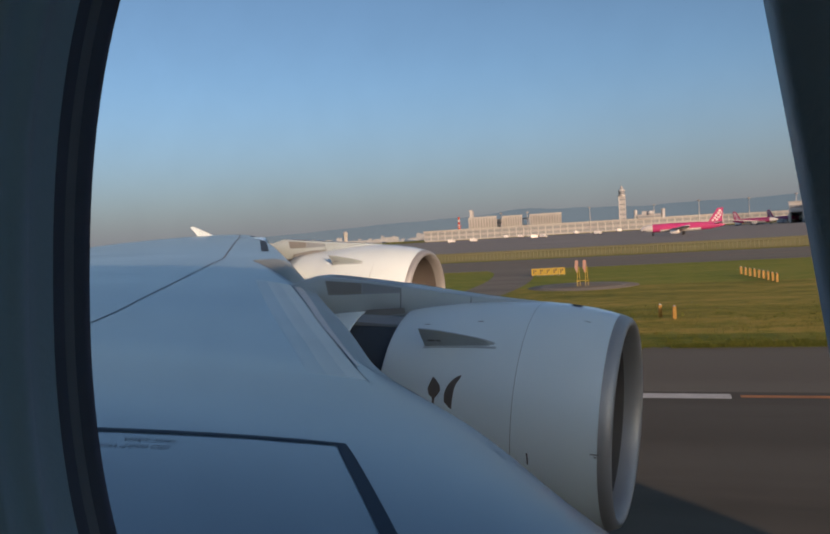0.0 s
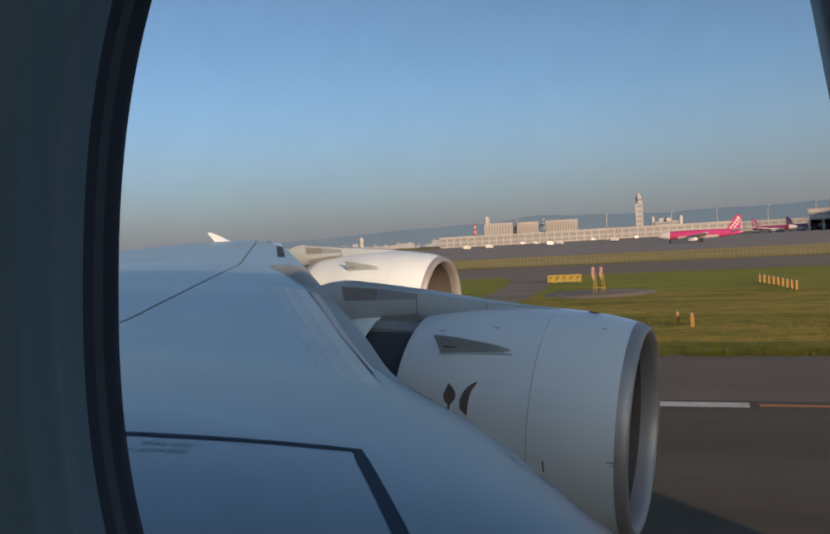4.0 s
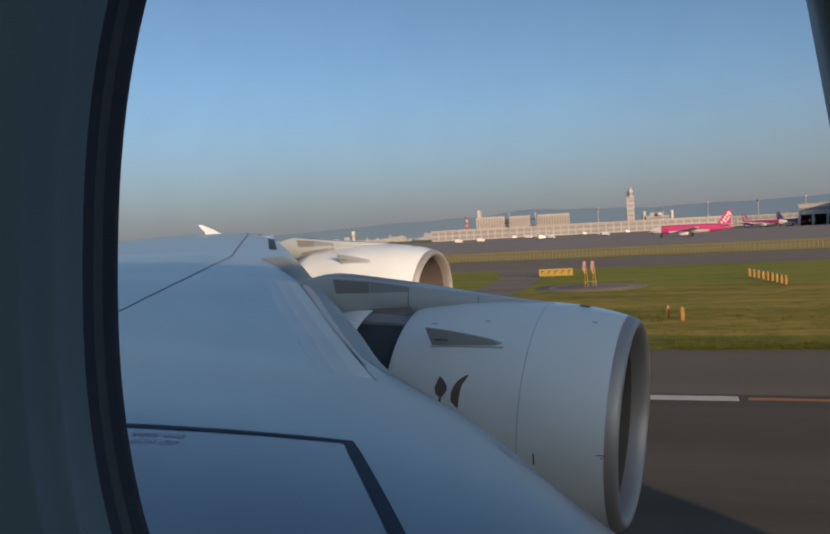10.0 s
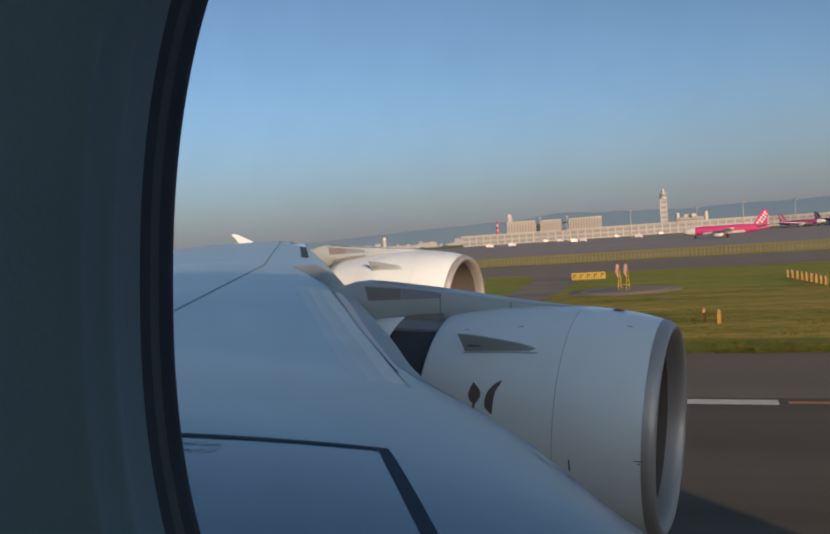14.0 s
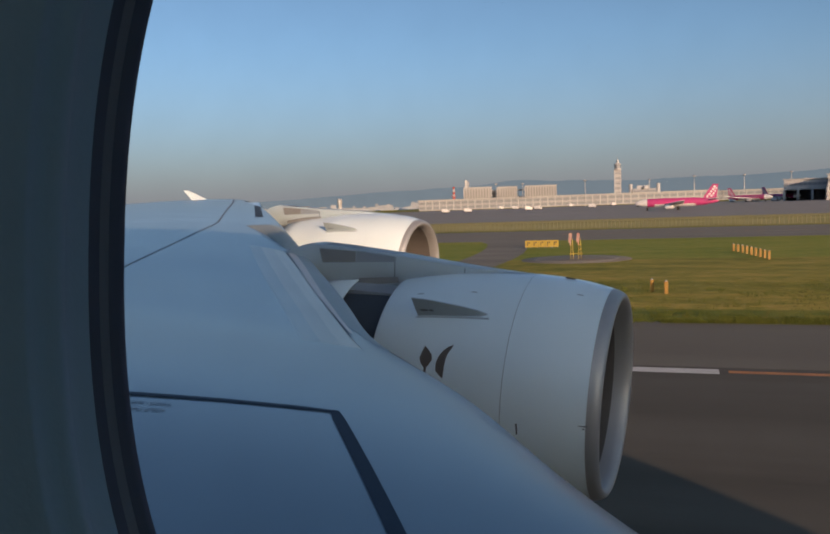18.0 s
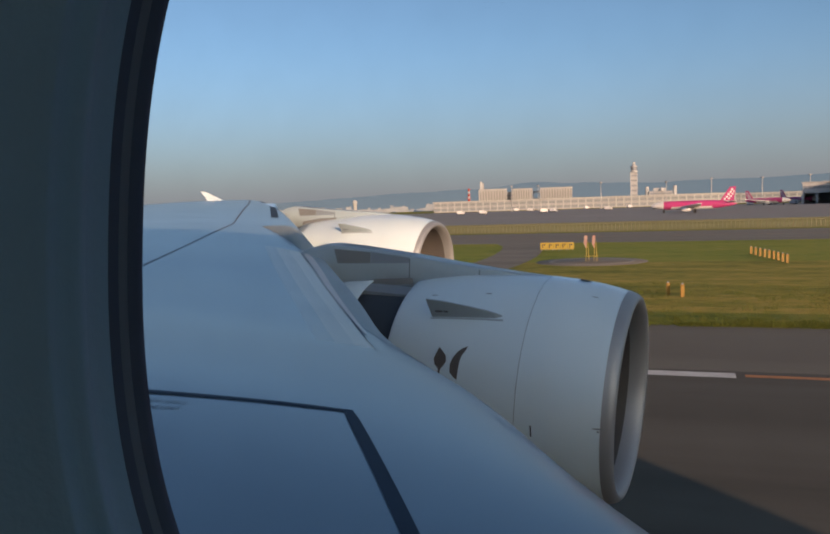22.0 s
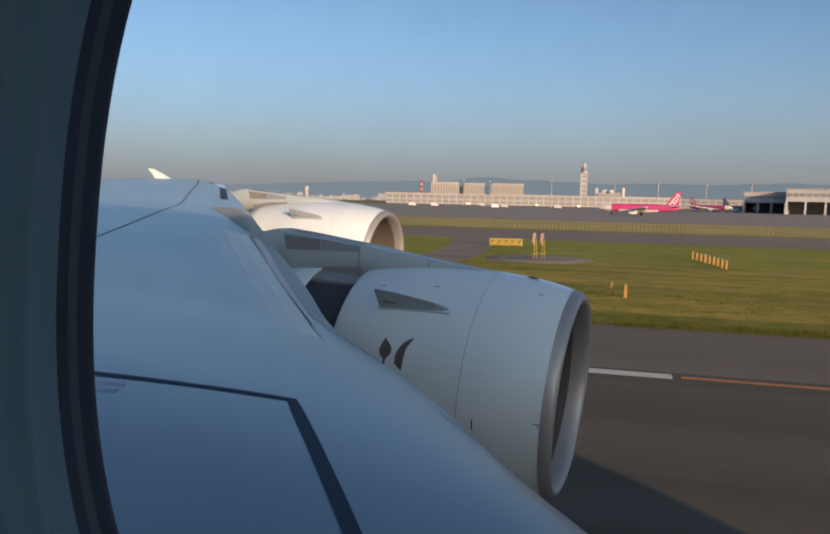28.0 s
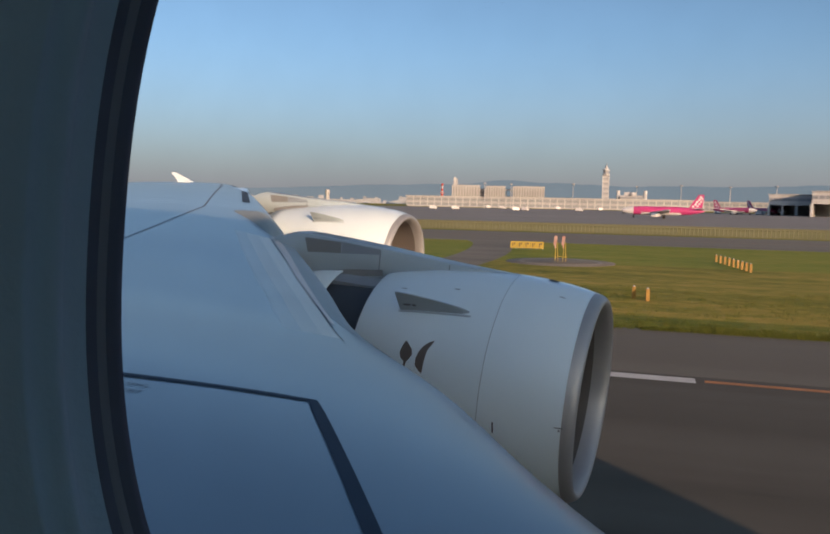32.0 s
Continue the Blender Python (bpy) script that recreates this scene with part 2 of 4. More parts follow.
PINK = material("magenta_paint", (0.52, 0.05, 0.19), 0.35, second=(0.44, 0.045, 0.17), scale=0.2, fine=2, coat=0.3)
PLANEWHITE = material("white_gloss_paint", (0.75, 0.73, 0.72), 0.35, scale=0.3, coat=0.3)
YELLOW = material("yellow_sign", (0.38, 0.27, 0.03), 0.5, second=(0.32, 0.22, 0.03), scale=2, fine=20)
BLACK = material("black_paint", (0.02, 0.02, 0.02), 0.5)
REDPAINT = material("red_paint", (0.45, 0.05, 0.03), 0.6, scale=0.1)
STEEL = material("galvanised_steel", (0.42, 0.42, 0.42), 0.5, metal=0.4, scale=0.5)
POST = material("pale_fence_post", (0.21, 0.165, 0.095), 0.7, scale=0.5, vary=0.15)
TYRE = material("tyre_rubber", (0.02, 0.02, 0.02), 0.8)
BLADE = material("grass_blades", (0.065, 0.085, 0.016), 0.8, second=(0.095, 0.10, 0.022), scale=0.3, fine=3, spec=0.1)
STRAW = material("straw_stalks", (0.15, 0.12, 0.04), 0.8, second=(0.11, 0.095, 0.03), scale=0.3, fine=3, spec=0.1)
MOUNTAIN = material("mountain_haze_glow", (0.05, 0.06, 0.07), 1.0, scale=0.002, fine=0.01, spec=0.0)
# distance haze over the mountains is put in as a blue glow
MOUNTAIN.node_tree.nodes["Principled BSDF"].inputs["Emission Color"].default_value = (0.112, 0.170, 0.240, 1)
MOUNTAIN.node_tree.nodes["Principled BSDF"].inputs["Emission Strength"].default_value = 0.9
SEA = material("grey_sea", (0.12, 0.15, 0.18), 0.4, second=(0.10, 0.13, 0.16), scale=0.01, fine=0.2)
MARKER = material("amber_marker", (0.29, 0.155, 0.016), 0.6, second=(0.23, 0.12, 0.014), scale=3, fine=20)
SALMON = material("faded_red_paint", (0.34, 0.13, 0.10), 0.6, second=(0.36, 0.28, 0.25), scale=2.5, fine=12)
ORANGE = material("orange_marking", (0.52, 0.20, 0.055), 0.7, second=(0.30, 0.13, 0.05), scale=1.2, fine=15)


# ---------------------------------------------------------------- mesh helpers
def mesh_of(name, verts, faces, mat, smooth=True):
    me = bpy.data.meshes.new(name)
    me.from_pydata([tuple(v) for v in verts], [], faces)
    me.validate()
    me.update()
    for p in me.polygons:
        p.use_smooth = smooth
    me.materials.append(mat)
    return me


def thing(name, label, category, loc=(0, 0, 0), rz=0, group="", kind=""):
    ob = new(name)
    ob.matrix_world = pose(*loc, 0, 0, rz)
    ob.empty_display_size = 0.3
    return tagged(ob, label, category, group, kind)


def part(name, geo, mat, parent, label="", smooth=True):
    verts, faces = geo
    ob = new(name, mesh_of(name, verts, faces, mat, smooth))
    ob.parent = parent
    if label:
        ob["label"] = label
    return ob


def box(x0, x1, y0, y1, z0, z1):
    v = [(x, y, z) for z in (z0, z1) for y in (y0, y1) for x in (x0, x1)]
    return v, [(0, 2, 3, 1), (4, 5, 7, 6), (0, 1, 5, 4), (2, 6, 7, 3), (0, 4, 6, 2), (1, 3, 7, 5)]


def join(*geos):
    vs, fs = [], []
    for v, f in geos:
        k = len(vs)
        vs += list(v)
        fs += [tuple(i + k for i in face) for face in f]
    return vs, fs


def grid(rows, close_u=False, close_v=False):
    """Quads between rows of points."""
    n, m = len(rows), len(rows[0])
    vs = [p for r in rows for p in r]
    fs = []
    for i in range(n - (0 if close_u else 1)):
        for j in range(m - (0 if close_v else 1)):
            a, b = i * m + j, i * m + (j + 1) % m
            c, d = ((i + 1) % n) * m + (j + 1) % m, ((i + 1) % n) * m + j
            fs.append((a, b, c, d))
    return vs, fs


def lathe_x(profile, cx, cy, cz, seg=72, a0=0.0, a1=360.0, squash=1.0):
    """Turn (x, r) pairs round an axis along x."""
    rows = []
    full = abs(a1 - a0) > 359
    count = seg if full else seg + 1
    for k in range(count):
        a = radians(a0 + (a1 - a0) * k / seg)
        rows.append([(cx + x, cy + r * math.cos(a), cz + r * math.sin(a) * squash) for x, r in profile])
    return grid(rows, close_u=full)


def lathe_z(profile, seg=24, cx=0, cy=0):
    rows = [[(cx + r * math.cos(2 * math.pi * k / seg), cy + r * math.sin(2 * math.pi * k / seg), z) for r, z in profile] for k in range(seg)]
    return grid(rows, close_u=True)


def tube(points, r, seg=8):
    rows = []
    for i, p in enumerate(points):
        p = Vector(p)
        d = (Vector(points[min(i + 1, len(points) - 1)]) - Vector(points[max(i - 1, 0)])).normalized()
        u = d.cross(Vector((0.3, 0.2, 1))).normalized()
        w = d.cross(u)
        rows.append([tuple(p + r * (u * math.cos(2 * math.pi * k / seg) + w * math.sin(2 * math.pi * k / seg))) for k in range(seg)])
    return grid(rows, close_v=True)


def interp(x, table):
    xs, ys = [p[0] for p in table], [p[1] for p in table]
    return float(np.interp(x, xs, ys))


# ---------------------------------------------------------------- the airliner
# its own frame: x to the nose, y outboard, z up, with the passenger's eye at its origin
airliner = tagged(new("airliner"), "large white four-engined passenger airliner rolling on the runway", "airliner")
airliner.matrix_world = pose(0, 0, EYE, *TILT)

XLE = [(0.0, 1.9), (2.0, 0.9), (3.0, -0.352), (4.0, -1.045), (5.0, -1.73), (6.5, -3.276), (8.5, -4.632), (11.6, -7.055), (22.0, -15.19), (36.6, -26.893)]
ZLE = [(0.0, -1.409), (3.0, -1.357), (6.0, -1.487), (8.5, -1.485), (11.6, -1.345), (16.0, -1.045), (22.0, -0.60), (29.0, -0.071), (36.6, 0.63)]
RISE = [(0.0, 0.58), (3.0, 0.742), (6.0, 0.538), (8.5, 0.501), (11.6, 0.479), (16.0, 0.418), (22.0, 0.344), (29.0, 0.221), (36.6, 0.199)]
CHORD = [(0.0, 18.0), (11.6, 12.5), (36.6, 4.0)]


def eased(y, table):
    """A table's value with its corners rounded off."""
    return sum(interp(y + 0.14 * o, table) * (9 - abs(o)) for o in range(-8, 9)) / 81


def profile(s):
    return (0.2969 * math.sqrt(s) - 0.126 * s - 0.3516 * s * s + 0.2843 * s ** 3 - 0.1036 * s ** 4) * 5


def wing_point(y, s, side=1, lift=0.0):
    x0, z0, c, h = eased(y, XLE), eased(y, ZLE), interp(y, CHORD), eased(y, RISE)
    z = z0 + side * h * profile(s) * (1 if side > 0 else 0.8) - s * c * 0.0371
    droop_tip = 1.65 * max(0.0, (y - 10) / 26.6) ** 2.0      # the wing sags once its lift is gone
    return (x0 - s * c, y, z + lift - droop_tip)


def wing_at(x, y, lift=0.004):
    """A point on the upper skin over plan position x, y."""
    return wing_point(y, min(1, max(0, (eased(y, XLE) - x) / interp(y, CHORD))), 1, lift)


ys = [0.3 + 0.33 * k for k in range(111)]
ss = [(k / 56) ** 2 for k in range(57)]
rows = []
for y in ys:
    rows.append([wing_point(y, s, 1) for s in reversed(ss)] + [wing_point(y, s, -1) for s in ss[1:]])
wing = part("wing", grid(rows), WING, airliner, "grey wing, blue shade put into its paint colour, fine panel seams")


def along(path, step=0.2):
    pts = []
    for (xa, ya), (xb, yb) in zip(path, path[1:]):
        n = max(2, int(math.hypot(xb - xa, yb - ya) / step))
        pts += [(xa + (xb - xa) * k / n, ya + (yb - ya) * k / n) for k in range(n)]
    return pts + [path[-1]]


def strip(path, width, name, mat, parent, label="", lift=0.004, width_end=None):
    """A painted or sealed line lying on the wing's upper skin along plan points."""
    pts = along(path)
    rows = []
    for i, (x, y) in enumerate(pts):
        (xa, ya), (xb, yb) = pts[max(i - 1, 0)], pts[min(i + 1, len(pts) - 1)]
        d = math.hypot(xb - xa, yb - ya)
        w = width + ((width_end if width_end is not None else width) - width) * i / (len(pts) - 1)
        nx, ny = -(yb - ya) / d * w / 2, (xb - xa) / d * w / 2
        rows.append([wing_at(x + nx, y + ny, lift), wing_at(x - nx, y - ny, lift)])
    return part(name, grid(rows), mat, parent, label)


def patch(edge_a, edge_b, name, mat, parent, label="", lift=0.02, belly=0.0, across=8, rim=0.2, sunk=()):
    """A raised panel on the wing between two plan lines."""
    a, b = [along(e, 0.05) for e in (edge_a, edge_b)]
    rows = []
    for k in range(25):
        pa, pb = a[round(k / 24 * (len(a) - 1))], b[round(k / 24 * (len(b) - 1))]
        row = []
        for j in range(across + 1):
            f = j / across
            x, y = pa[0] + (pb[0] - pa[0]) * f, pa[1] + (pb[1] - pa[1]) * f
            if (k in (0, 24) and "ends" in sunk) or (j == 0 and "first" in sunk):
                row.append(wing_at(x, y, -0.002))
                continue
            row.append(wing_at(x, y, lift * min(1, 8 * min(f, 1 - f) + rim) * (0.3 if k in (0, 24) and rim < 1 else 1) + belly * 4 * f * (1 - f) * math.sin(math.pi * k / 24)))
        rows.append(row)
    return part(name, grid(rows), mat, parent, label)


strip([(-6.3, 2.0), (-3.19, 3.07), (-1.97, 3.48), (0.5, 0.3)], 0.066, "walkway_line", LINE, wing, "dark painted walkway boundary line")
strip([(-14.5, 1.2), (-7.5, 6.6), (-9.1, 9.4), (-12.4, 15.8), (-18.6, 24.6), (-26.73, 35.51)], 0.028, "panel_seam", SEAM, wing, "dark sealant seam", width_end=0.07)
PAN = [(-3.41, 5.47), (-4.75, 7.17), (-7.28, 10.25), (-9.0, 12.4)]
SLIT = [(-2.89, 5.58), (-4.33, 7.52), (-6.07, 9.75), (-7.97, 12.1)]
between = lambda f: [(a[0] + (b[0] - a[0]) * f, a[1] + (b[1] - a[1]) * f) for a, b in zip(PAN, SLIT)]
# three strips step the painted reflection from the seam to the slit
for f0, f1, mat, label in ((0.0, 0.34, DROOP_SHEEN_EDGE, "drooped nose panel, blue-grey dark band of its painted reflection"), (0.34, 0.68, DROOP_SHEEN_MID, "drooped nose panel, grey middle band of its painted reflection"), (0.68, 1.0, DROOP_SHEEN, "drooped nose panel, pale bright band of its painted reflection")):
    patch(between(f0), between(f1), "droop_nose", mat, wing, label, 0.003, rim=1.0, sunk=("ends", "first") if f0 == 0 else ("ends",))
strip(SLIT, 0.006, "slat_gap", DARK, wing, "dark gap behind the slat", 0.006, 0.010)
slat_rows = []
for k in range(45):
    y = 5.75 + 6.45 * k / 44
    reach = max(0.004, (eased(y, XLE) - interp(y, [(q[1], q[0]) for q in SLIT])) / interp(y, CHORD)) * min(1, 0.12 + k / 12)
    slat_rows.append([wing_point(y, reach * (j / 8) ** 2, -1, -0.004) for j in range(8, 0, -1)] + [wing_point(y, reach * (j / 14) ** 2, 1, 0.004) for j in range(15)])
part("slat", grid(slat_rows), SLAT, wing, "grey painted leading-edge slat")
lip_rows = []
for k in range(41):
    f = k / 40
    x, y = -3.42 - 4.5 * f, 6.36 + 5.78 * f
    w = 0.03 + 0.09 * min(1, f / 0.7) * min(1, (1 - f) / 0.12 + 0.1)
    foot = Vector(wing_at(x - 0.012, y - 0.012, 0.014))
    lip_rows.append([tuple(foot + Vector((0.79 * q * w, 0.61 * q * w, -0.05 * q * w))) for q in (0.0, 0.33, 0.66, 1.0)])
part("slat_edge", grid(lip_rows), SLAT_GLINT, wing, "narrow slat edge with its cream glint put into the colour", smooth=False)
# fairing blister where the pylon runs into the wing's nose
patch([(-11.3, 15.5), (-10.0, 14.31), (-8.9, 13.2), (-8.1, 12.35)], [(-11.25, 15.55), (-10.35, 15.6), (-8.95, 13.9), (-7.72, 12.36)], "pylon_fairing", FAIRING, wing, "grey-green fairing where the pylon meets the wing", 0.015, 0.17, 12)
# outer fairing takes the white cowl paint, its sunlit look put into colour
patch([(-19.5, 26.7), (-18.2, 25.5), (-17.1, 24.4), (-16.3, 23.55)], [(-19.45, 26.75), (-18.5, 26.8), (-17.15, 25.1), (-15.95, 23.56)], "pylon_fairing", COWL, wing, "outer pylon fairing, its sunlit look put into a white colour", 0.015, 0.15, 12)
# slots are dark strips laid on the skin in place of shaded openings
strip([(-12.9, 18.3), (-17.45, 24.6)], 0.22, "slat_slot", DARK, wing, "dark strip painted for the shaded slot between slats", 0.008, 0.22)
strip([(-21.3, 29.3), (-25.2, 34.5)], 0.22, "slat_slot", DARK, wing, "dark strip painted for the shaded slot between slats", 0.008, 0.16)

# scuffs and bare spots on the wing's rounded nose
for path, w in (([(-1.36, 4.2), (-1.22, 4.02)], 0.016), ([(-1.30, 4.16), (-1.16, 4.06)], 0.010), ([(-1.20, 4.08), (-0.98, 3.80)], 0.020), ([(-0.92, 3.72), (-0.80, 3.58)], 0.012), ([(-1.72, 4.72), (-1.62, 4.60)], 0.010)):
    strip(path, w, "scuff", SCUFF, wing, "pale worn scuff", 0.0035, w * 0.3)
# stencilled words beside the walkway line, to be read from the fuselage's far side
for words, x, y in (("THIS AREA", -2.71, 3.09), ("DO NOT WALK OUTSIDE", -2.67, 2.98)):
    curve = bpy.data.curves.new("stencil", "FONT")
    curve.body, curve.size = words, 0.078
    tmp = new("stencil", curve)
    me = bpy.data.meshes.new_from_object(tmp.evaluated_get(bpy.context.evaluated_depsgraph_get()))
    bpy.data.objects.remove(tmp)
    c, s = math.cos(radians(198.5)), math.sin(radians(198.5))
    for v in me.vertices:
        px, py = v.co.x * 0.8, v.co.y
        v.co = wing_at(x + px * c - py * s, y + px * s + py * c, 0.003)
    me.materials.clear()
    me.materials.append(STENCIL)
    st = new("stencil", me)
    st.parent = wing
    st["label"] = "small grey stencilled warning words"

COWLING = [(-0.18, 1.66), (-0.35, 1.70), (-0.6, 1.745), (-1.0, 1.785), (-1.4, 1.80), (-2.0, 1.79), (-2.7, 1.745), (-3.3, 1.655), (-3.62, 1.585)]


def engine(cx, cy, cz, gap):
    def skin(x, deg, up=0.004):
        r = interp(-x, [(-a, q) for a, q in COWLING]) + up
        return (cx + x, cy + r * math.cos(radians(deg)), cz + r * math.sin(radians(deg)))

    def decal(outline, name, mat, label):
        mx, ma = sum(p[0] for p in outline) / len(outline), sum(p[1] for p in outline) / len(outline)
        vs, fs, n = [skin(mx, ma)], [], len(outline)
        for f in (0.5, 1.0):
            vs += [skin(mx + (x - mx) * f, ma + (a - ma) * f) for x, a in outline]
        for i in range(n):
            j = (i + 1) % n
            fs += [(0, 1 + i, 1 + j), (1 + i, 1 + n + i, 1 + n + j, 1 + j)]
        return part(name, (vs, fs), mat, e, label)

    aft = [(x, interp(-x, [(-a, q) for a, q in COWLING])) for x in [-1.386 - 0.1 * k for k in range(23)]]
    fore = [(x, interp(-x, [(-a, q) for a, q in COWLING])) for x in [-0.18 - 0.1 * k for k in range(12)]] + [(-1.379, 1.8)]
    e = part("engine", lathe_x(aft + [(-3.62, 1.58), (-3.635, 1.555)], cx, cy, cz, 96), COWL, airliner, "white painted jet engine nacelle")
    part("inlet_cowl", lathe_x(fore, cx, cy, cz, 96), COWL, e, "white inlet cowl")
    part("cowl_joint", lathe_x([(-1.378, 1.794), (-1.387, 1.794)], cx, cy, cz, 96), SEAM, e, "thin dark cowl joint")
    part("inlet_lip", lathe_x([(-0.181, 1.662), (-0.12, 1.645), (-0.06, 1.618), (-0.02, 1.585), (0.0, 1.545), (-0.02, 1.50), (-0.07, 1.462), (-0.16, 1.435), (-0.30, 1.42)], cx, cy, cz, 96), LIP, e, "bare metal inlet lip")
    part("inlet_duct", lathe_x([(-0.30, 1.419), (-0.6, 1.425), (-1.0, 1.45), (-1.35, 1.47)], cx, cy, cz, 96), INLET, e, "warm grey inlet lining with the inside shade in its colour")
    part("fan_back", lathe_x([(-1.5, 1.48), (-1.5, 0.05)], cx, cy, cz, 48), DARK, e, "near-black disc standing in for the shade behind the fan")
    blades = []
    for k in range(24):
        a = 2 * math.pi * k / 24
        rows = []
        for q in range(6):
            r = 0.4 + 1.05 * q / 5
            tw, h = 0.1 + 0.16 * q / 5, 0.17
            rows.append([(cx - 1.36 + f * h, cy + r * math.cos(a + f * tw), cz + r * math.sin(a + f * tw)) for f in (-0.6, 0, 0.6)])
        blades.append(grid(rows))
    part("fan", join(*blades), FAN, e, "dark metal fan blades")
    part("spinner", lathe_x([(-0.75, 0.002), (-0.82, 0.12), (-1.05, 0.3), (-1.3, 0.44)], cx, cy, cz, 32), FAN, e, "dark spinner cone")
    part("nozzle_lining", lathe_x([(-3.635, 1.554), (-3.60, 1.53), (-3.2, 1.50), (-2.6, 1.52)], cx, cy, cz, 72), DARK, e, "fan nozzle lining, its inner shade put into the colour")
    s0 = -3.735 - gap
    # dark ring fills the reverser opening, its shade put into the colour
    part("reverser_cascade", lathe_x([(-3.2, 1.44), (-3.72, 1.43), (s0 - 0.1, 1.40)], cx, cy, cz, 72), CASCADE, e, "dark blue-grey ring, the reverser opening's shade put into its colour")
    if gap > 0.1:
        ring = [[(cx + x, cy + r * math.cos(radians(d)), cz + r * math.sin(radians(d))) for d, r in ((94, 1.40), (94, 1.475), (100, 1.478), (106, 1.478), (110, 1.475), (114, 1.47), (114.5, 1.40))] for x in (-3.5, -3.72, s0 + 0.1, s0 - 0.08)]
        part("hinge_beam", grid(ring), PANELBLUE, e, "grey hinge beam over the reverser opening", False)
        part("reverser_sleeve", lathe_x([(s0 - 0.3, 1.44), (s0 - 0.02, 1.50), (s0, 1.515), (s0 - 0.02, 1.53), (s0 - 0.5, 1.47), (s0 - 1.0, 1.36), (s0 - 1.35, 1.26), (s0 - 1.35, 1.24), (s0 - 0.6, 1.3)], cx, cy, cz, 72), COWL, e, "white translating sleeve behind the nacelle")
    else:
        part("aft_cowl", lathe_x([(-3.5, 1.608), (-3.62, 1.592), (-4.0, 1.53), (-4.5, 1.44), (-5.0, 1.34), (-5.0, 1.30), (-4.4, 1.36)], cx, cy, cz, 72), COWL, e, "white aft fan cowl")
    part("core_cowl", lathe_x([(-3.0, 1.2), (-3.9, 1.14), (-4.7, 0.98), (-5.6, 0.68), (-5.6, 0.5), (-6.2, 0.28), (-6.6, 0.02)], cx, cy, cz, 48), DARK, e, "dark exhaust core behind the fan nozzle")
    # strake, a thin fin standing off the shoulder
    rows = []
    for k in range(13):
        f = k / 12
        x, deg = -1.80 - 1.13 * f, 136.2 + 1.5 * f
        h = 0.39 * f ** 0.75
        base, top = Vector(skin(x, deg, -0.01)), Vector(skin(x - 0.02 * f, deg - 1.5, h))
        side = Vector((0, math.cos(radians(deg + 90)), math.sin(radians(deg + 90)))) * 0.014
        rows.append([tuple(base - side), tuple(top - side * 0.5), tuple(top + side * 0.5), tuple(base + side)])
    v, f = grid(rows, close_v=True)
    part("strake", (v, f + [(48, 49, 50, 51)]), PYLON, e, "grey nacelle strake fin", False)
    for h0, f0, f1 in ((0.30, 0.74, 0.80), (0.30, 0.82, 0.93)):
        bar = []
        for f, h in ((f0, h0), (f1, h0), (f1, h0 + 0.13), (f0, h0 + 0.13)):
            deg = 136.2 + 1.5 * f
            face = Vector((0, math.cos(radians(deg + 90)), math.sin(radians(deg + 90)))) * 0.018
            bar.append(tuple(Vector(skin(-1.80 - 1.13 * f, deg - 1.5 * h, h * 0.39 * f ** 0.75)) + face))
        part("stencil_mark", (bar, [(0, 1, 2, 3)]), SEAM, e, "", False)
    part("strake_foot", grid([[skin(-1.76 - 1.2 * k / 8, 136.9 + 1.5 * k / 8, 0.006), skin(-1.76 - 1.2 * k / 8, 138.0 + 1.6 * k / 8, 0.006)] for k in range(9)]), PYLON, e)
    decal([(-2.66, 154.6), (-2.60, 156.2), (-2.53, 158.5), (-2.51, 161.2), (-2.55, 163.8), (-2.585, 165.2), (-2.59, 168.5), (-2.625, 168.5), (-2.625, 165.2), (-2.69, 163.5), (-2.72, 160.6), (-2.69, 157.6)], "emblem", EMBLEM, "dark bronze leaf-shaped emblem")
    decal([(-2.195, 152.6), (-2.22, 154.6), (-2.27, 157.0), (-2.29, 160.0), (-2.30, 164.0), (-2.30, 169.5), (-2.36, 168.2), (-2.43, 166.2), (-2.44, 162.5), (-2.41, 159.0), (-2.35, 156.0), (-2.28, 154.0)], "emblem", EMBLEM, "dark bronze plume-shaped emblem")
    decal([(-1.145, -174.8), (-1.125, -174.8), (-1.115, -169.5), (-1.135, -169.5)], "index_mark", BLACK, "short black index mark")
    decal([(-0.28, -177.2), (-0.15, -177.2), (-0.15, -176.7), (-0.28, -176.7)], "stencil_mark", SEAM, "faint grey stencil bar")
    decal([(-0.22, -175.9), (-0.19, -175.9), (-0.19, -175.2), (-0.22, -175.2)], "stencil_mark", SEAM, "")
    part("vent", grid([[skin(x, 89 + j * 2.5, 0.012) for j in range(3)] for x in (-0.92, -0.85, -0.76)]), DARK, e, "small dark vent on the crown")
    for x, a in ((-0.5, 112), (-2.1, 120), (-3.0, 122)):
        decal([(x, a), (x - 0.1, a), (x - 0.1, a + 0.7), (x, a + 0.7)], "stencil_mark", SEAM, "")
    return e


E1 = (-1.72, 12.1, -3.08)
E2 = (-9.9, 23.3, -2.63)
engine(*E1, 0.74)
engine(*E2, 0.02)


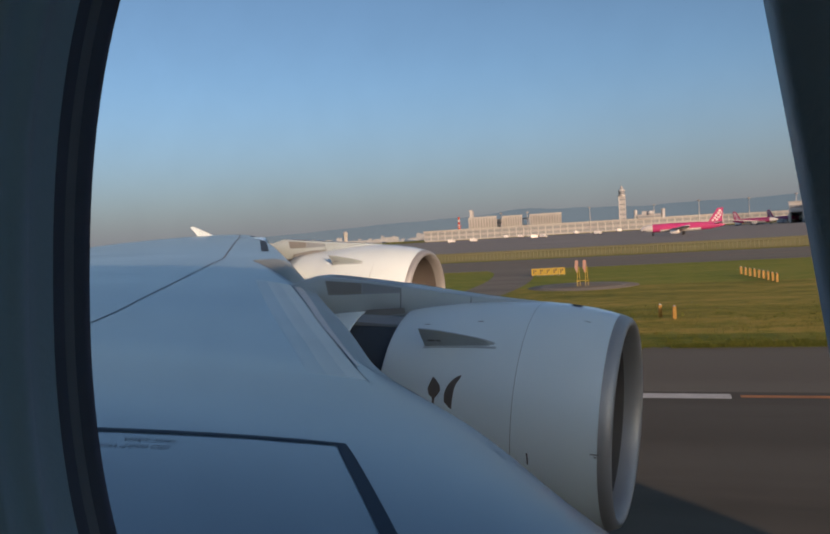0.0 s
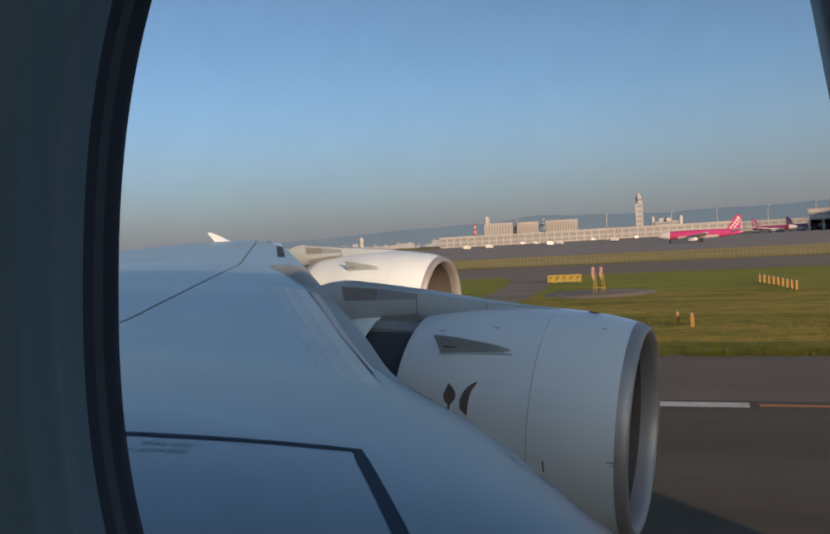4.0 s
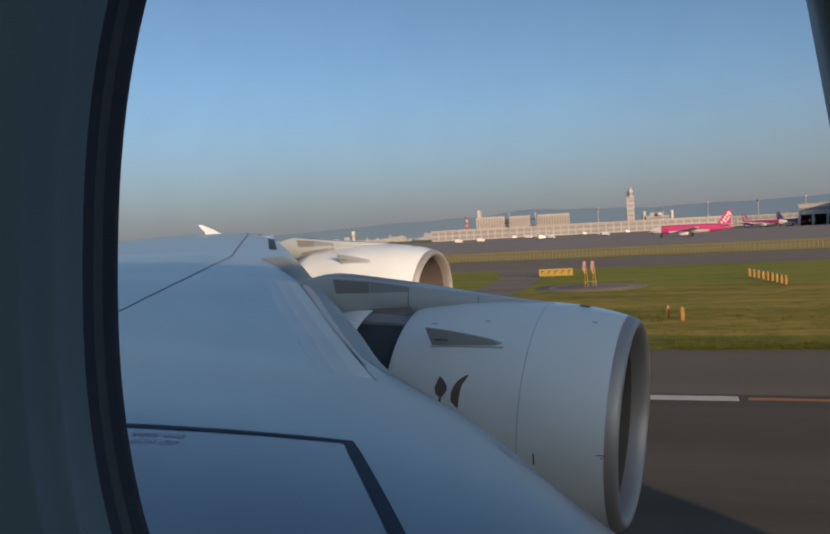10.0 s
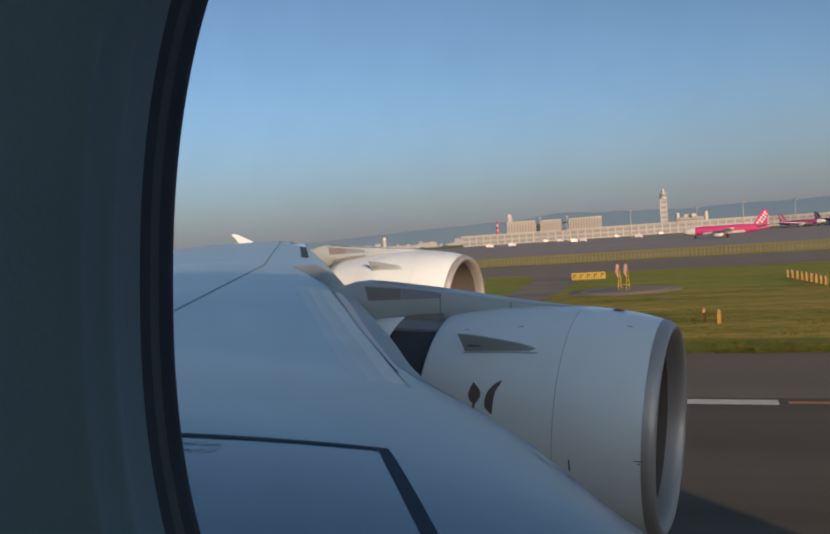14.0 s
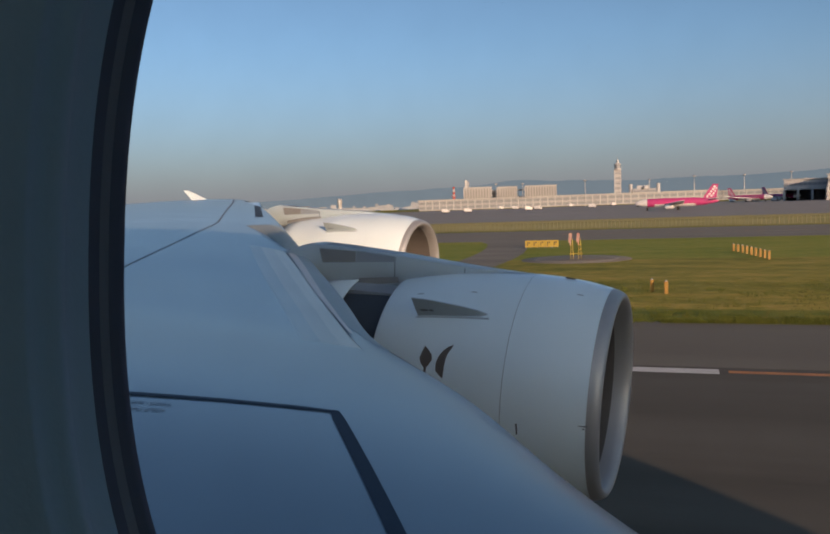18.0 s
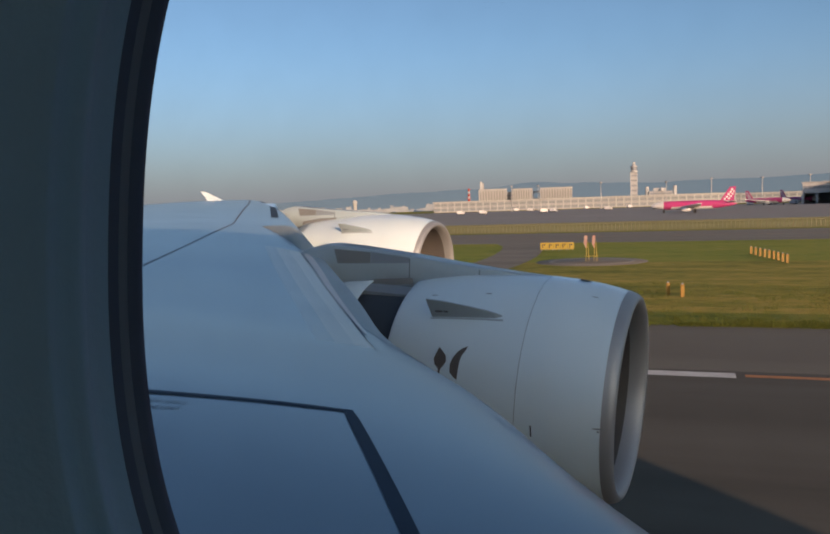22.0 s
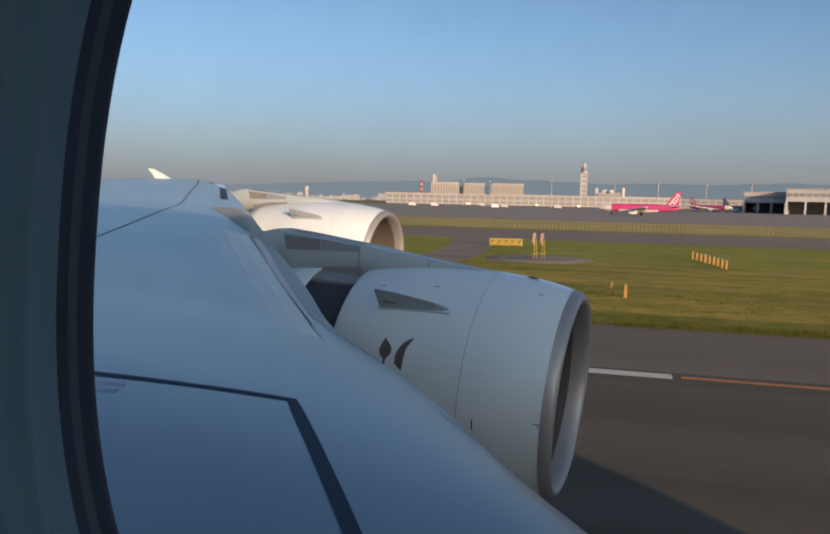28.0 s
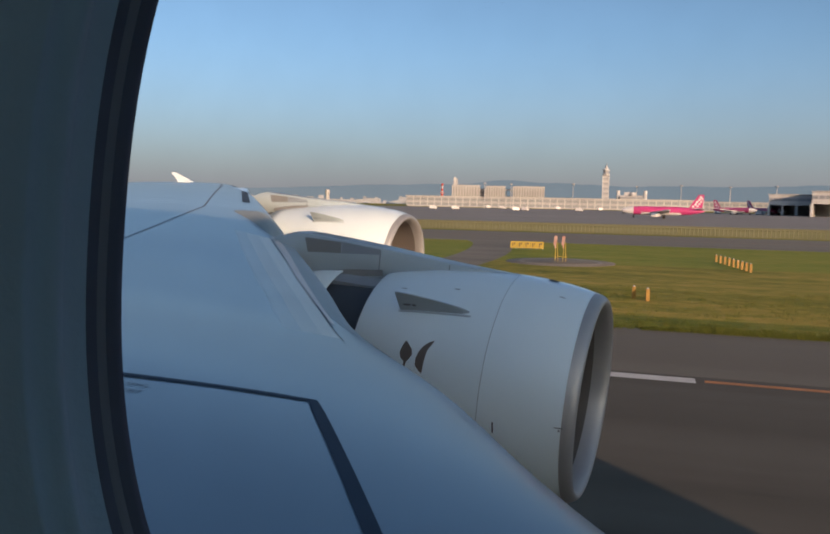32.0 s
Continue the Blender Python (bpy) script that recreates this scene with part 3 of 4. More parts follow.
def pylon(ex, ey, ez, cut=0.0):
    st = [(-1.36, 1.70, 1.80, 0.04), (-1.8, 1.66, 1.815, 0.13), (-2.4, 1.6, 1.845, 0.22), (-3.0, 1.55, 1.895, 0.27), (-3.8, 1.42, 1.97, 0.3), (-4.9, 1.28, 2.045, 0.32), (-5.5, 1.15, 2.07, 0.32), (-5.85, 1.1, 1.97, 0.32), (-6.5, 1.0, 1.62, 0.28), (-7.4, 1.0, 1.3, 0.2)]
    st = [(x, z0, z1 - cut * min(1, max(0, (-x - 2.4) / 2)), w) for x, z0, z1, w in st]
    rows = []
    for x, z0, z1, w in st:
        rows.append([(ex + x, ey - w, ez + z0), (ex + x, ey - w, ez + z1 - 0.025), (ex + x, ey - w * 0.95, ez + z1 - 0.008), (ex + x, ey - w * 0.8, ez + z1), (ex + x, ey + w * 0.8, ez + z1), (ex + x, ey + w, ez + z1 - 0.05), (ex + x, ey + w, ez + z0)])
    p = part("pylon", grid(rows, close_v=True), PYLON, airliner, "grey engine pylon meeting the wing's leading edge")
    side = lambda x, z: (ex + x, ey - interp(-x, [(-q[0], q[3]) for q in st]) - 0.006, ez + z - (cut if z > 1.7 else 0))

    def plate(outline, name, mat, label):
        n = len(outline)
        return part(name, ([side(*q) for q in outline], [tuple(range(n))]), mat, p, label, False)

    plate([(-5.3, 1.995), (-5.22, 1.74), (-4.56, 1.79), (-4.56, 1.985)], "access_panel", PANEL, "dark grey access panel")
    plate([(-4.55, 1.99), (-4.55, 1.79), (-3.82, 1.85), (-3.82, 1.94)], "access_panel", PANELBLUE, "blue-grey access panel")
    plate([(-5.1, 1.22), (-4.4, 1.39), (-3.72, 1.50), (-3.74, 1.60), (-4.4, 1.53), (-5.1, 1.38)], "lower_panel", PANEL, "dark heat-stained lower panel")
    crest = lambda x, dy: (ex + x, ey + dy, ez + interp(-x, [(-q[0], q[2]) for q in st]) + 0.004)
    for x0, x1, mat in ((-5.28, -4.57, PANEL), (-4.55, -3.82, PANELBLUE)):
        rows = [[crest(x0 + (x1 - x0) * k / 4, dy) for dy in (-0.235, -0.1, 0.1, 0.235)] for k in range(5)]
        part("crest_panel", grid(rows), mat, p, "grey panel along the pylon's crest")
    for x, z0, z1 in ((-3.8, 1.56, 1.93), (-2.55, 1.72, 1.83)):
        plate([(x, z0), (x, z1), (x - 0.018, z1), (x - 0.018, z0)], "panel_joint", SEAM, "")
    return p


pylon(*E1)
pylon(*E2, 0.16)

# wing-tip fence
fence = [(-28.9, 0.52), (-29.4, 0.70), (-30.2, 0.90), (-31.3, 1.34), (-31.7, 1.46), (-31.95, 1.43), (-31.45, 0.98), (-31.1, 0.5), (-31.5, -0.3), (-31.1, -0.6), (-29.8, -0.1)]
m = len(fence)
fv = [(x + 0.6, 36.62 + dy + 0.1 * abs(z), 0.86 * z - 1.81) for dy in (-0.05, 0.05) for x, z in fence]
part("winglet", (fv, [tuple(range(m)), tuple(reversed(range(m, 2 * m)))] + [(i, (i + 1) % m, m + (i + 1) % m, m + i) for i in range(m)]), COWL, airliner, "white sunlit wing-tip fence", smooth=False)

# fuselage shell, left open at the wall panel
RY, RZ, FY, FZ = 3.56, 4.2, -3.3, 0.45
xs = [-43, -38, -32, -27, -20, -14, -8, -4, -0.9, 0.8, 4, 7, 9, 11.5, 13.5, 15.2, 17, 18.3, 19.0]
za, zb = -1.0, 1.0
t0, t1 = math.asin((za - FZ) / RZ), math.asin((zb - FZ) / RZ)
angs = [t0 + (t1 - t0) * k / 4 for k in range(5)] + [t1 + (2 * math.pi - (t1 - t0)) * k / 36 for k in range(1, 36)]
vs, fs = [], []
for x in xs:
    for a in angs:
        q = min(1.0, 0.25 + (x + 43) / 16)
        dz = (1 - q) * 2.4
        if x > 7:
            q = math.sqrt(max(0.02, 1 - ((x - 7) / 12.3) ** 2))
            dz = -(1 - q) * 1.3
        vs.append((x, FY + RY * q * math.cos(a), FZ + RZ * q * math.sin(a) + dz))
n = len(angs)
for i in range(len(xs) - 1):
    for j in range(n):
        if xs[i] == -0.9 and j < 4:
            continue
        fs.append((i * n + j, i * n + (j + 1) % n, (i + 1) * n + (j + 1) % n, (i + 1) * n + j))
fs += [tuple(range(n)), tuple(reversed(range((len(xs) - 1) * n, len(xs) * n)))]
fuselage = part("fuselage", (vs, fs), COWL, airliner, "white painted fuselage skin")
part("cabin_floor", box(-20, 6, -6.4, 0.0, -1.30, -1.22), TRIM, fuselage, "grey cabin floor")
part("cabin_ceiling", box(-20, 6, -6.4, -0.2, 1.22, 1.28), TRIM, fuselage, "pale cabin ceiling")
part("belly_fairing", box(-12, -2, -6.0, -0.6, -4.35, -3.3), COWL, fuselage, "white belly fairing")
for gx, gy in ((-14.0, -5.2), (-14.0, -1.4), (10.0, -3.3)):
    strut = part("landing_gear", tube([(gx, gy, -3.4), (gx, gy, -5.335 + 0.075 * gx)], 0.16, 12), STEEL, airliner, "steel landing gear leg with twin wheels")
    for wx in ((-0.8, 0.8) if gy > -5.3 and gx < 0 or gx < 0 else (0.0,)):
        for wy in (-0.45, 0.45):
            rows = [[(gx + wx + r * math.cos(2 * math.pi * k / 28), gy + wy + q, -5.335 + 0.075 * (gx + wx) + 0.0087 * gy + r * math.sin(2 * math.pi * k / 28)) for q, r in ((-0.2, 0.3), (-0.2, 0.6), (-0.14, 0.68), (0.14, 0.68), (0.2, 0.6), (0.2, 0.3))] for k in range(28)]
            part("wheel", grid(rows, close_u=True, close_v=True), TYRE, strut, "black tyre")

# window in the cabin wall: ring radius grows from the pane towards the cabin
WX, WZ, WA, WB, WN = -0.114, -0.012, 0.140, 0.20, 2.3
SEG = 120


def oval(grow, y, shift=0.0, drop=0.0, tall=0.0, power=WN):
    """A rounded window outline, fuller on its forward side."""
    out = []
    for k in range(SEG):
        a = 2 * math.pi * k / SEG
        c, s = math.cos(a), math.sin(a)
        half = WA + grow + (0.0525 if c > 0 else 0.0)
        z = (WB + grow + tall) * math.copysign(abs(s) ** (2 / power), s)
        out.append((WX + shift + half * math.copysign(abs(c) ** (2 / power), c) + z * (0.018 * max(0, -c) - 0.20 * max(0, c)), y, WZ - drop + z))
    return out


outer_ring = []
for k in range(SEG):
    a = 2 * math.pi * k / SEG
    c, s = math.cos(a), math.sin(a)
    q = 1 / max(abs(c) / 0.85, abs(s) / 1.0)
    outer_ring.append((-0.05 + c * q, 0.118, s * q))
ring = lambda rows: grid([oval(*r) for r in rows], close_v=True)
REVEAL = [(0.0075, 0.2245), (0.0092, 0.2195), (0.0104, 0.2160), (0.0098, 0.2148), (0.0088, 0.2135), (0.0084, 0.2122), (0.0088, 0.2108), (0.0104, 0.2094), (0.0120, 0.2085), (0.0132, 0.2068, -0.001, 0.001), (0.0136, 0.2050, -0.001, 0.001), (0.0134, 0.2035, -0.002, 0.002), (0.0128, 0.2022, -0.002, 0.002), (0.0128, 0.2010, -0.003, 0.003), (0.0142, 0.1995, -0.006, 0.004, 0.004), (0.0170, 0.197, -0.010, 0.005, 0.006), (0.018, 0.18, -0.030, 0.012, 0.02, 2.7), (0.018, 0.15, -0.066, 0.028, 0.06, 3.4), (0.020, 0.135, -0.084, 0.036, 0.08, 4.0), (0.026, 0.127, -0.088, 0.038, 0.08, 4.0), (0.045, 0.122, -0.088, 0.038, 0.08, 4.0)]
cabin_wall = part("cabin_wall", join(ring(REVEAL), grid([oval(*REVEAL[-1]), outer_ring], close_v=True)), TRIM, airliner, "dim grey-green plastic cabin wall panel with a deep window reveal")
part("window_seal", ring([(0.040, 0.262), (0.006, 0.2395), (0.0, 0.236), (0.0010, 0.2335), (0.0040, 0.2315)]), RUBBER, cabin_wall, "black rubber window seal")
part("seal_strip", ring([(0.0040, 0.2316), (0.0044, 0.2295), (0.0056, 0.2282)]), SEALGREY, cabin_wall, "grey inner seal strip")
part("window_seal", ring([(0.0056, 0.2283), (0.0060, 0.2262), (0.0075, 0.2244)]), RUBBER, cabin_wall, "black rubber window seal")
part("outer_skin", grid([oval(0.040, 0.262), [(x, 0.262, z) for x, y, z in outer_ring]], close_v=True), COWL, cabin_wall, "white fuselage skin round the window")

pane = part("window_pane", join(grid([oval(0.027, 0.250), [(WX, 0.250, WZ)] * SEG], close_v=True), grid([[(WX, 0.254, WZ)] * SEG, oval(0.031, 0.254)], close_v=True)), PANE, cabin_wall, "clear acrylic window pane")
pane.visible_shadow = False
# ---------------------------------------------------------------- the airfield
S = 4700


def sheet(name, x0, x1, y0, y1, z, mat, label, category="", nx=1, ny=1):
    rows = [[(x0 + (x1 - x0) * i / nx, y0 + (y1 - y0) * j / ny, z) for i in range(nx + 1)] for j in range(ny + 1)]
    v, f = grid(rows)
    ob = new(name, mesh_of(name, v, f, mat, False))
    return tagged(ob, label, category or name, kind="structure")


sheet("ground", -S, S, -S, S, 0.0, GRASS, "flat green airfield grass reaching the horizon", "ground", 8, 8)
sheet("runway", -1500, 1500, -60, 38.5, 0.02, ASPHALT, "dark brown asphalt runway with tyre streaks", "runway")
sheet("runway_shoulder", -1500, 1500, 28.3, 38.5, 0.024, SHOULDER, "paler worn asphalt shoulder beside the runway", "runway")
sheet("grass_verge", -1500, 1500, 38.5, 43.0, 0.006, LUSH, "lush dark green grass verge", "grass", 60, 1)
sheet("grass_strip", -1500, 1500, 43.0, 79.0, 0.004, GOLD, "golden-green strip of unmown grass", "grass", 60, 1)
sheet("grass_strip", -1500, 1500, 79.0, 118.0, 0.008, MEADOW, "yellow-green strip of mown grass", "grass", 60, 1)
sheet("taxiway", -1500, 1500, 118, 158, 0.02, TAXI, "grey-brown asphalt taxiway between grass strips", "taxiway")
sheet("dry_field", -1500, 1500, 163, 240, 0.03, DRY, "golden dry grass beyond the taxiway", "field")
sheet("apron", -1500, 1500, 240, 790, 0.05, APRON, "wide asphalt apron in front of the terminal", "apron")
link_rows = []
for k in range(21):
    f = k / 20
    x, y = -18.5 - 6.5 * (2 * f - 0.9) ** 2, 38 + 86 * f
    w = 2.8 + 9 * max(0, f - 0.85) + 9 * max(0, 0.15 - f)
    link_rows.append([(x - w, y, 0.016), (x + w, y, 0.016)])
tagged(new("taxiway_link", mesh_of("taxiway_link", *grid(link_rows), TAXI)), "narrow curved asphalt link through the grass", "taxiway", kind="structure")
for name, y, w, mat, label in (("runway_edge_line", 27.6, 0.75, WHITE, "solid white runway edge line"), ("taxi_line", 138.0, 0.3, ORANGE, "thin orange taxiway centre line")):
    sheet(name, -600, 1.6 if name == "runway_edge_line" else 600, y - w / 2, y + w / 2, 0.028, mat, label, "ground marking", 40, 1)
sheet("taxi_line", 1.9, 600, 27.42, 27.78, 0.028, ORANGE, "thin worn orange line carrying on from the white one", "ground marking", 40, 1)

sheet("water", -S, S, 1330, S, 0.06, SEA, "grey-blue sea strait under haze", "sea")

VIEW = radians(19.1)


def spot(px, d):
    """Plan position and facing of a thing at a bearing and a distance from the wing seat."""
    a = VIEW - math.atan((px - 784) / 1444)
    return -d * math.sin(a), d * math.cos(a), math.degrees(a)


def put(name, px, d, label, category, turn=0, group="", z=0.0):
    x, y, rz = spot(px, d)
    return thing(name, label, category, (x, y, z), rz + turn, group)


# long terminal
def terminal(px, d, length, height, bays, label):
    t = put("terminal", px, d, label, "terminal building")
    part("wall", box(-length / 2, length / 2, 0, 30, 0, height), CONCRETE, t, smooth=False)
    part("roof", box(-length / 2 - 1, length / 2 + 1, -1.5, 31, height, height + 0.9), METALROOF, t, "pale flat roof edge", False)
    w = mesh_of("window", *box(-length / bays * 0.42, length / bays * 0.42, -0.12, 0.1, 0, height * 0.22), WINDOWDARK, False)
    p = mesh_of("pier", *box(-0.5, 0.5, -0.6, 0.2, 0, height), METALROOF, False)
    for k in range(bays):
        x = -length / 2 + (k + 0.5) * length / bays
        for me, nm, z, dx in ((w, "window", height * 0.62, 0), (w, "window", height * 0.16, 0), (p, "pier", 0, length / bays / 2)):
            ob = new(nm, me)
            ob.parent, ob.location = t, (x + dx, 0, z)
    return t


terminal(1085, 880, 330, 11.5, 40, "long low pale terminal wing with dark window bands")
terminal(1480, 1010, 260, 11.0, 30, "long pale concrete terminal with dark window bands")

# curved-roof hall
hall = put("curved_hall", 915, 1250, "long white hall with a gently arched roof", "terminal building")
rows = []
for i in range(25):
    x = -52 + 104 * i / 24
    h = 4 + 9 * math.sin(math.pi * (0.18 + 0.78 * i / 24))
    rows.append([(x, 0, 0), (x, -1.0, h), (x, 12, h + 2.0), (x, 26, h), (x, 26, 0)])
part("shell", grid(rows), METALROOF, hall, "arched white metal roof")
for k in range(12):
    part("bay", box(-48 + 8 * k, -42.5 + 8 * k, -0.6, 0.0, 0.5, 5.2), WINDOWDARK, hall, smooth=False)


# hotel blocks with deep vertical window strips
def hotel(px, d, w, h, strips, label):
    t = put("hotel_block", px, d, label, "hotel", group="hotel blocks")
    part("wall", box(-w / 2, w / 2, 0, 18, 0, h), TAN, t, smooth=False)
    part("parapet", box(-w / 2 - 0.4, w / 2 + 0.4, -0.4, 18.4, h, h + 1.2), TAN, t, "pale parapet", False)
    part("plinth", box(-w / 2 - 2, w / 2 + 2, -2.5, 18, 0, h * 0.16), CONCRETE, t, "pale ground floor", False)
    me = mesh_of("window_strip", *box(-w / strips * 0.2, w / strips * 0.2, -0.2, 0.1, h * 0.2, h * 0.96), STRIPGLASS, False)
    pier = mesh_of("pier", *box(-w / strips * 0.16, w / strips * 0.16, -0.9, 0.1, h * 0.16, h), TAN, False)
    for k in range(strips):
        for ms, nm, o in ((me, "window_strip", 0.5), (pier, "pier", 0.0)):
            ob = new(nm, ms)
            ob.parent, ob.location = t, (-w / 2 + (k + o) * w / strips, 0, 0)
    return t


hotel(925, 950, 34, 25.5, 10, "pale cream hotel block with dark vertical window strips")
hotel(981, 955, 24, 25.0, 8, "pale cream hotel block with dark vertical window strips")
hotel(1044, 950, 38, 25.0, 12, "wide pale cream hotel block with dark vertical window strips")
link = put("hotel_link", 953, 968, "grey recessed link building between hotel blocks", "building")
part("wall", box(-10, 10, 0, 12, 0, 22), CONCRETE, link, smooth=False)
part("roof", box(-10.5, 10.5, -0.5, 12, 22, 22.7), METALROOF, link, smooth=False)
for k in range(4):
    part("window", box(-9, 9, -0.15, 0, 4 + 4.4 * k, 6 + 4.4 * k), WINDOWDARK, link, smooth=False)
bridge = put("hotel_link", 1010, 970, "open roofed link on columns between hotel blocks", "building")
part("roof", box(-12, 12, 0, 10, 21, 22.5), CONCRETE, bridge, smooth=False)
part("wall", box(-12, 12, 2, 10, 0, 14), WINDOWDARK, bridge, "dark glazed wall", False)
for k in range(5):
    part("column", box(-11 + 5.2 * k, -10.2 + 5.2 * k, 0, 0.8, 0, 21), CONCRETE, bridge, smooth=False)

# control tower
ct = put("control_tower", 1190, 930, "tall pale control tower with ribbed shaft and glazed cab", "control tower")
part("shaft", box(-3.6, 3.6, -3.6, 3.6, 0, 33), CONCRETE, ct, "pale concrete shaft", False)
for k in range(12):
    part("floor_band", box(-4.1, 4.1, -4.1, 4.1, 3 + 2.4 * k, 3.9 + 2.4 * k), WINDOWDARK if k % 2 else METALROOF, ct, smooth=False)
for sx in (-4.0, 4.0):
    part("corner_pier", box(sx - 0.6, sx + 0.6, -4.3, -3.4, 0, 33), METALROOF, ct, smooth=False)
part("gallery", lathe_z([(4.2, 32.8), (5.0, 33.8), (5.0, 34.6), (4.2, 34.8)], 16), METALROOF, ct, "white gallery ring", False)
part("cab", lathe_z([(4.0, 34.8), (4.4, 38.2)], 12), WINDOWDARK, ct, "dark glazed cab", False)
part("cab_roof", lathe_z([(4.8, 38.2), (4.6, 39.0), (2.2, 39.6), (1.6, 42.5), (0.4, 43.2), (0.01, 43.2)], 16), METALROOF, ct, "white cab roof with a radome", False)
part("antenna", box(-0.12, 0.12, -0.12, 0.12, 43.2, 46), STEEL, ct, smooth=False)
ct.scale = (0.85, 0.85, 1.2)

ops = put("operations_building", 1240, 925, "pale office block between two round stair towers", "office building")
part("wall", box(-13, 13, 0, 14, 0, 17), CONCRETE, ops, smooth=False)
part("upper_storey", box(-8, 6, 0, 12, 17, 20.5), METALROOF, ops, "white plant storey", False)
for sx in (-15.0, 15.5):
    part("stair_tower", lathe_z([(2.1, 0), (2.1, 22), (1.9, 22.6), (0.02, 22.6)], 20, sx, 4), METALROOF, ops, "white round stair tower")
for k in range(4):
    part("window", box(-12, 12, -0.2, 0, 3 + 3.4 * k, 4.6 + 3.4 * k), WINDOWDARK, ops, smooth=False)
part("dish", lathe_z([(2.6, 17), (2.6, 19), (1.5, 20.6), (0.02, 21)], 16, 1, -1.5), METALROOF, ops, "white domed drum")

plant = put("plant_building", 1560, 900, "grey plant building with rooftop stacks", "building")
part("wall", box(-17, 17, 0, 14, 0, 15), CONCRETE, plant, smooth=False)
for k in range(5):
    part("roof_stack", box(-13 + 5.5 * k, -10.5 + 5.5 * k, 3, 6, 15, 18 + (k * 7) % 4), METALROOF, plant, smooth=False)
part("chimney", lathe_z([(1.5, 0), (1.5, 20), (0.02, 20)], 16, -25, 3), METALROOF, plant, "white round chimney")

needle = put("needle_chimney", 905, 1600, "slim white twin-shaft chimney", "chimney")
part("shaft", box(-4.2, 1.0, -3, 3, 0, 56), METALROOF, needle, "white tall shaft", False)
part("shaft", box(1.3, 4.2, -2.4, 2.4, 0, 53), CONCRETE, needle, "pale side shaft", False)
part("base_block", box(-12, 12, -6, 6, 0, 13), CONCRETE, needle, "pale base block", False)

stack = put("striped_stack", 880, 1500, "red and white banded tower on a lattice of platforms", "tower")
for k in range(7):
    part("band", lathe_z([(2.6 - 0.1 * k, 6 + 5 * k), (2.5 - 0.1 * k, 11 + 5 * k)], 14, 0, 0), REDPAINT if k % 2 == 0 else METALROOF, stack, "red band" if k % 2 == 0 else "white band")
part("platform", box(-5, 5, -4, 4, 22, 23.2), REDPAINT, stack, "red platform", False)
part("base_block", box(-7, 7, -4, 4, 0, 6.5), METALROOF, stack, "white base block", False)
for sx in (-6.0, 5.0):
    part("side_mast", box(sx, sx + 0.8, 0, 0.8, 0, 18), METALROOF, stack, smooth=False)

lh = put("radar_tower", 665, 1150, "white radar tower with a round dome", "tower")
part("shaft", lathe_z([(3.2, 0), (2.8, 14), (3.6, 15), (3.6, 16)], 18), METALROOF, lh)
part("dome", lathe_z([(3.2, 16), (3.6, 17.5), (3.2, 19.6), (1.8, 21), (0.02, 21.4)], 18), METALROOF, lh, "white round dome")


# hangars
def hangar(px, d, w, h, bays, label):
    t = put("hangar", px, d, label, "hangar", group="hangars")
    part("upper_wall", box(-w / 2, w / 2, 0, 40, h * 0.52, h), METALROOF, t, "white upper wall", False)
    part("back_wall", box(-w / 2, w / 2, 38, 40, 0, h * 0.52), CONCRETE, t, smooth=False)
    for sx in (-w / 2, w / 2 - 1):
        part("side_wall", box(sx, sx + 1, 0, 38, 0, h * 0.52), METALROOF, t, smooth=False)
    part("roof", box(-w / 2 - 0.8, w / 2 + 0.8, -1, 41, h, h + 0.8), CONCRETE, t, "grey roof edge", False)
    for k in range(bays + 1):
        x = -w / 2 + k * w / bays
        part("column", box(x - 0.7, x + 0.7, -0.6, 0.4, 0, h * 0.52), METALROOF, t, smooth=False)
    for k in range(bays * 3):
        x = -w / 2 + (k + 0.5) * w / bays / 3
        part("window", box(x - w / bays / 7, x + w / bays / 7, -0.15, 0, h * 0.72, h * 0.86), WINDOWDARK, t, smooth=False)
    return t


hangar(1560, 640, 38, 15.5, 4, "white hangar office block with window rows")
hangar(1690, 600, 62, 17.5, 5, "large white hangar with open bays and a window row")


# apron floodlight masts
mast = put("light_mast", 960, 700, "tall slim apron floodlight mast", "light mast", group="floodlight masts")
part("pole", lathe_z([(0.45, 0), (0.22, 23)], 8), STEEL, mast)
part("lamp_ring", lathe_z([(0.3, 22.6), (1.5, 23.0), (1.5, 23.6), (0.3, 23.9)], 12), STEEL, mast, "round lamp head")
for px, d in ((1010, 720), (1128, 690), (1250, 760), (1335, 700), (1430, 740), (1520, 700), (900, 900)):
    x, y, rz = spot(px, d)
    copy_thing(mast, pose(x, y, 0, 0, 0, rz))


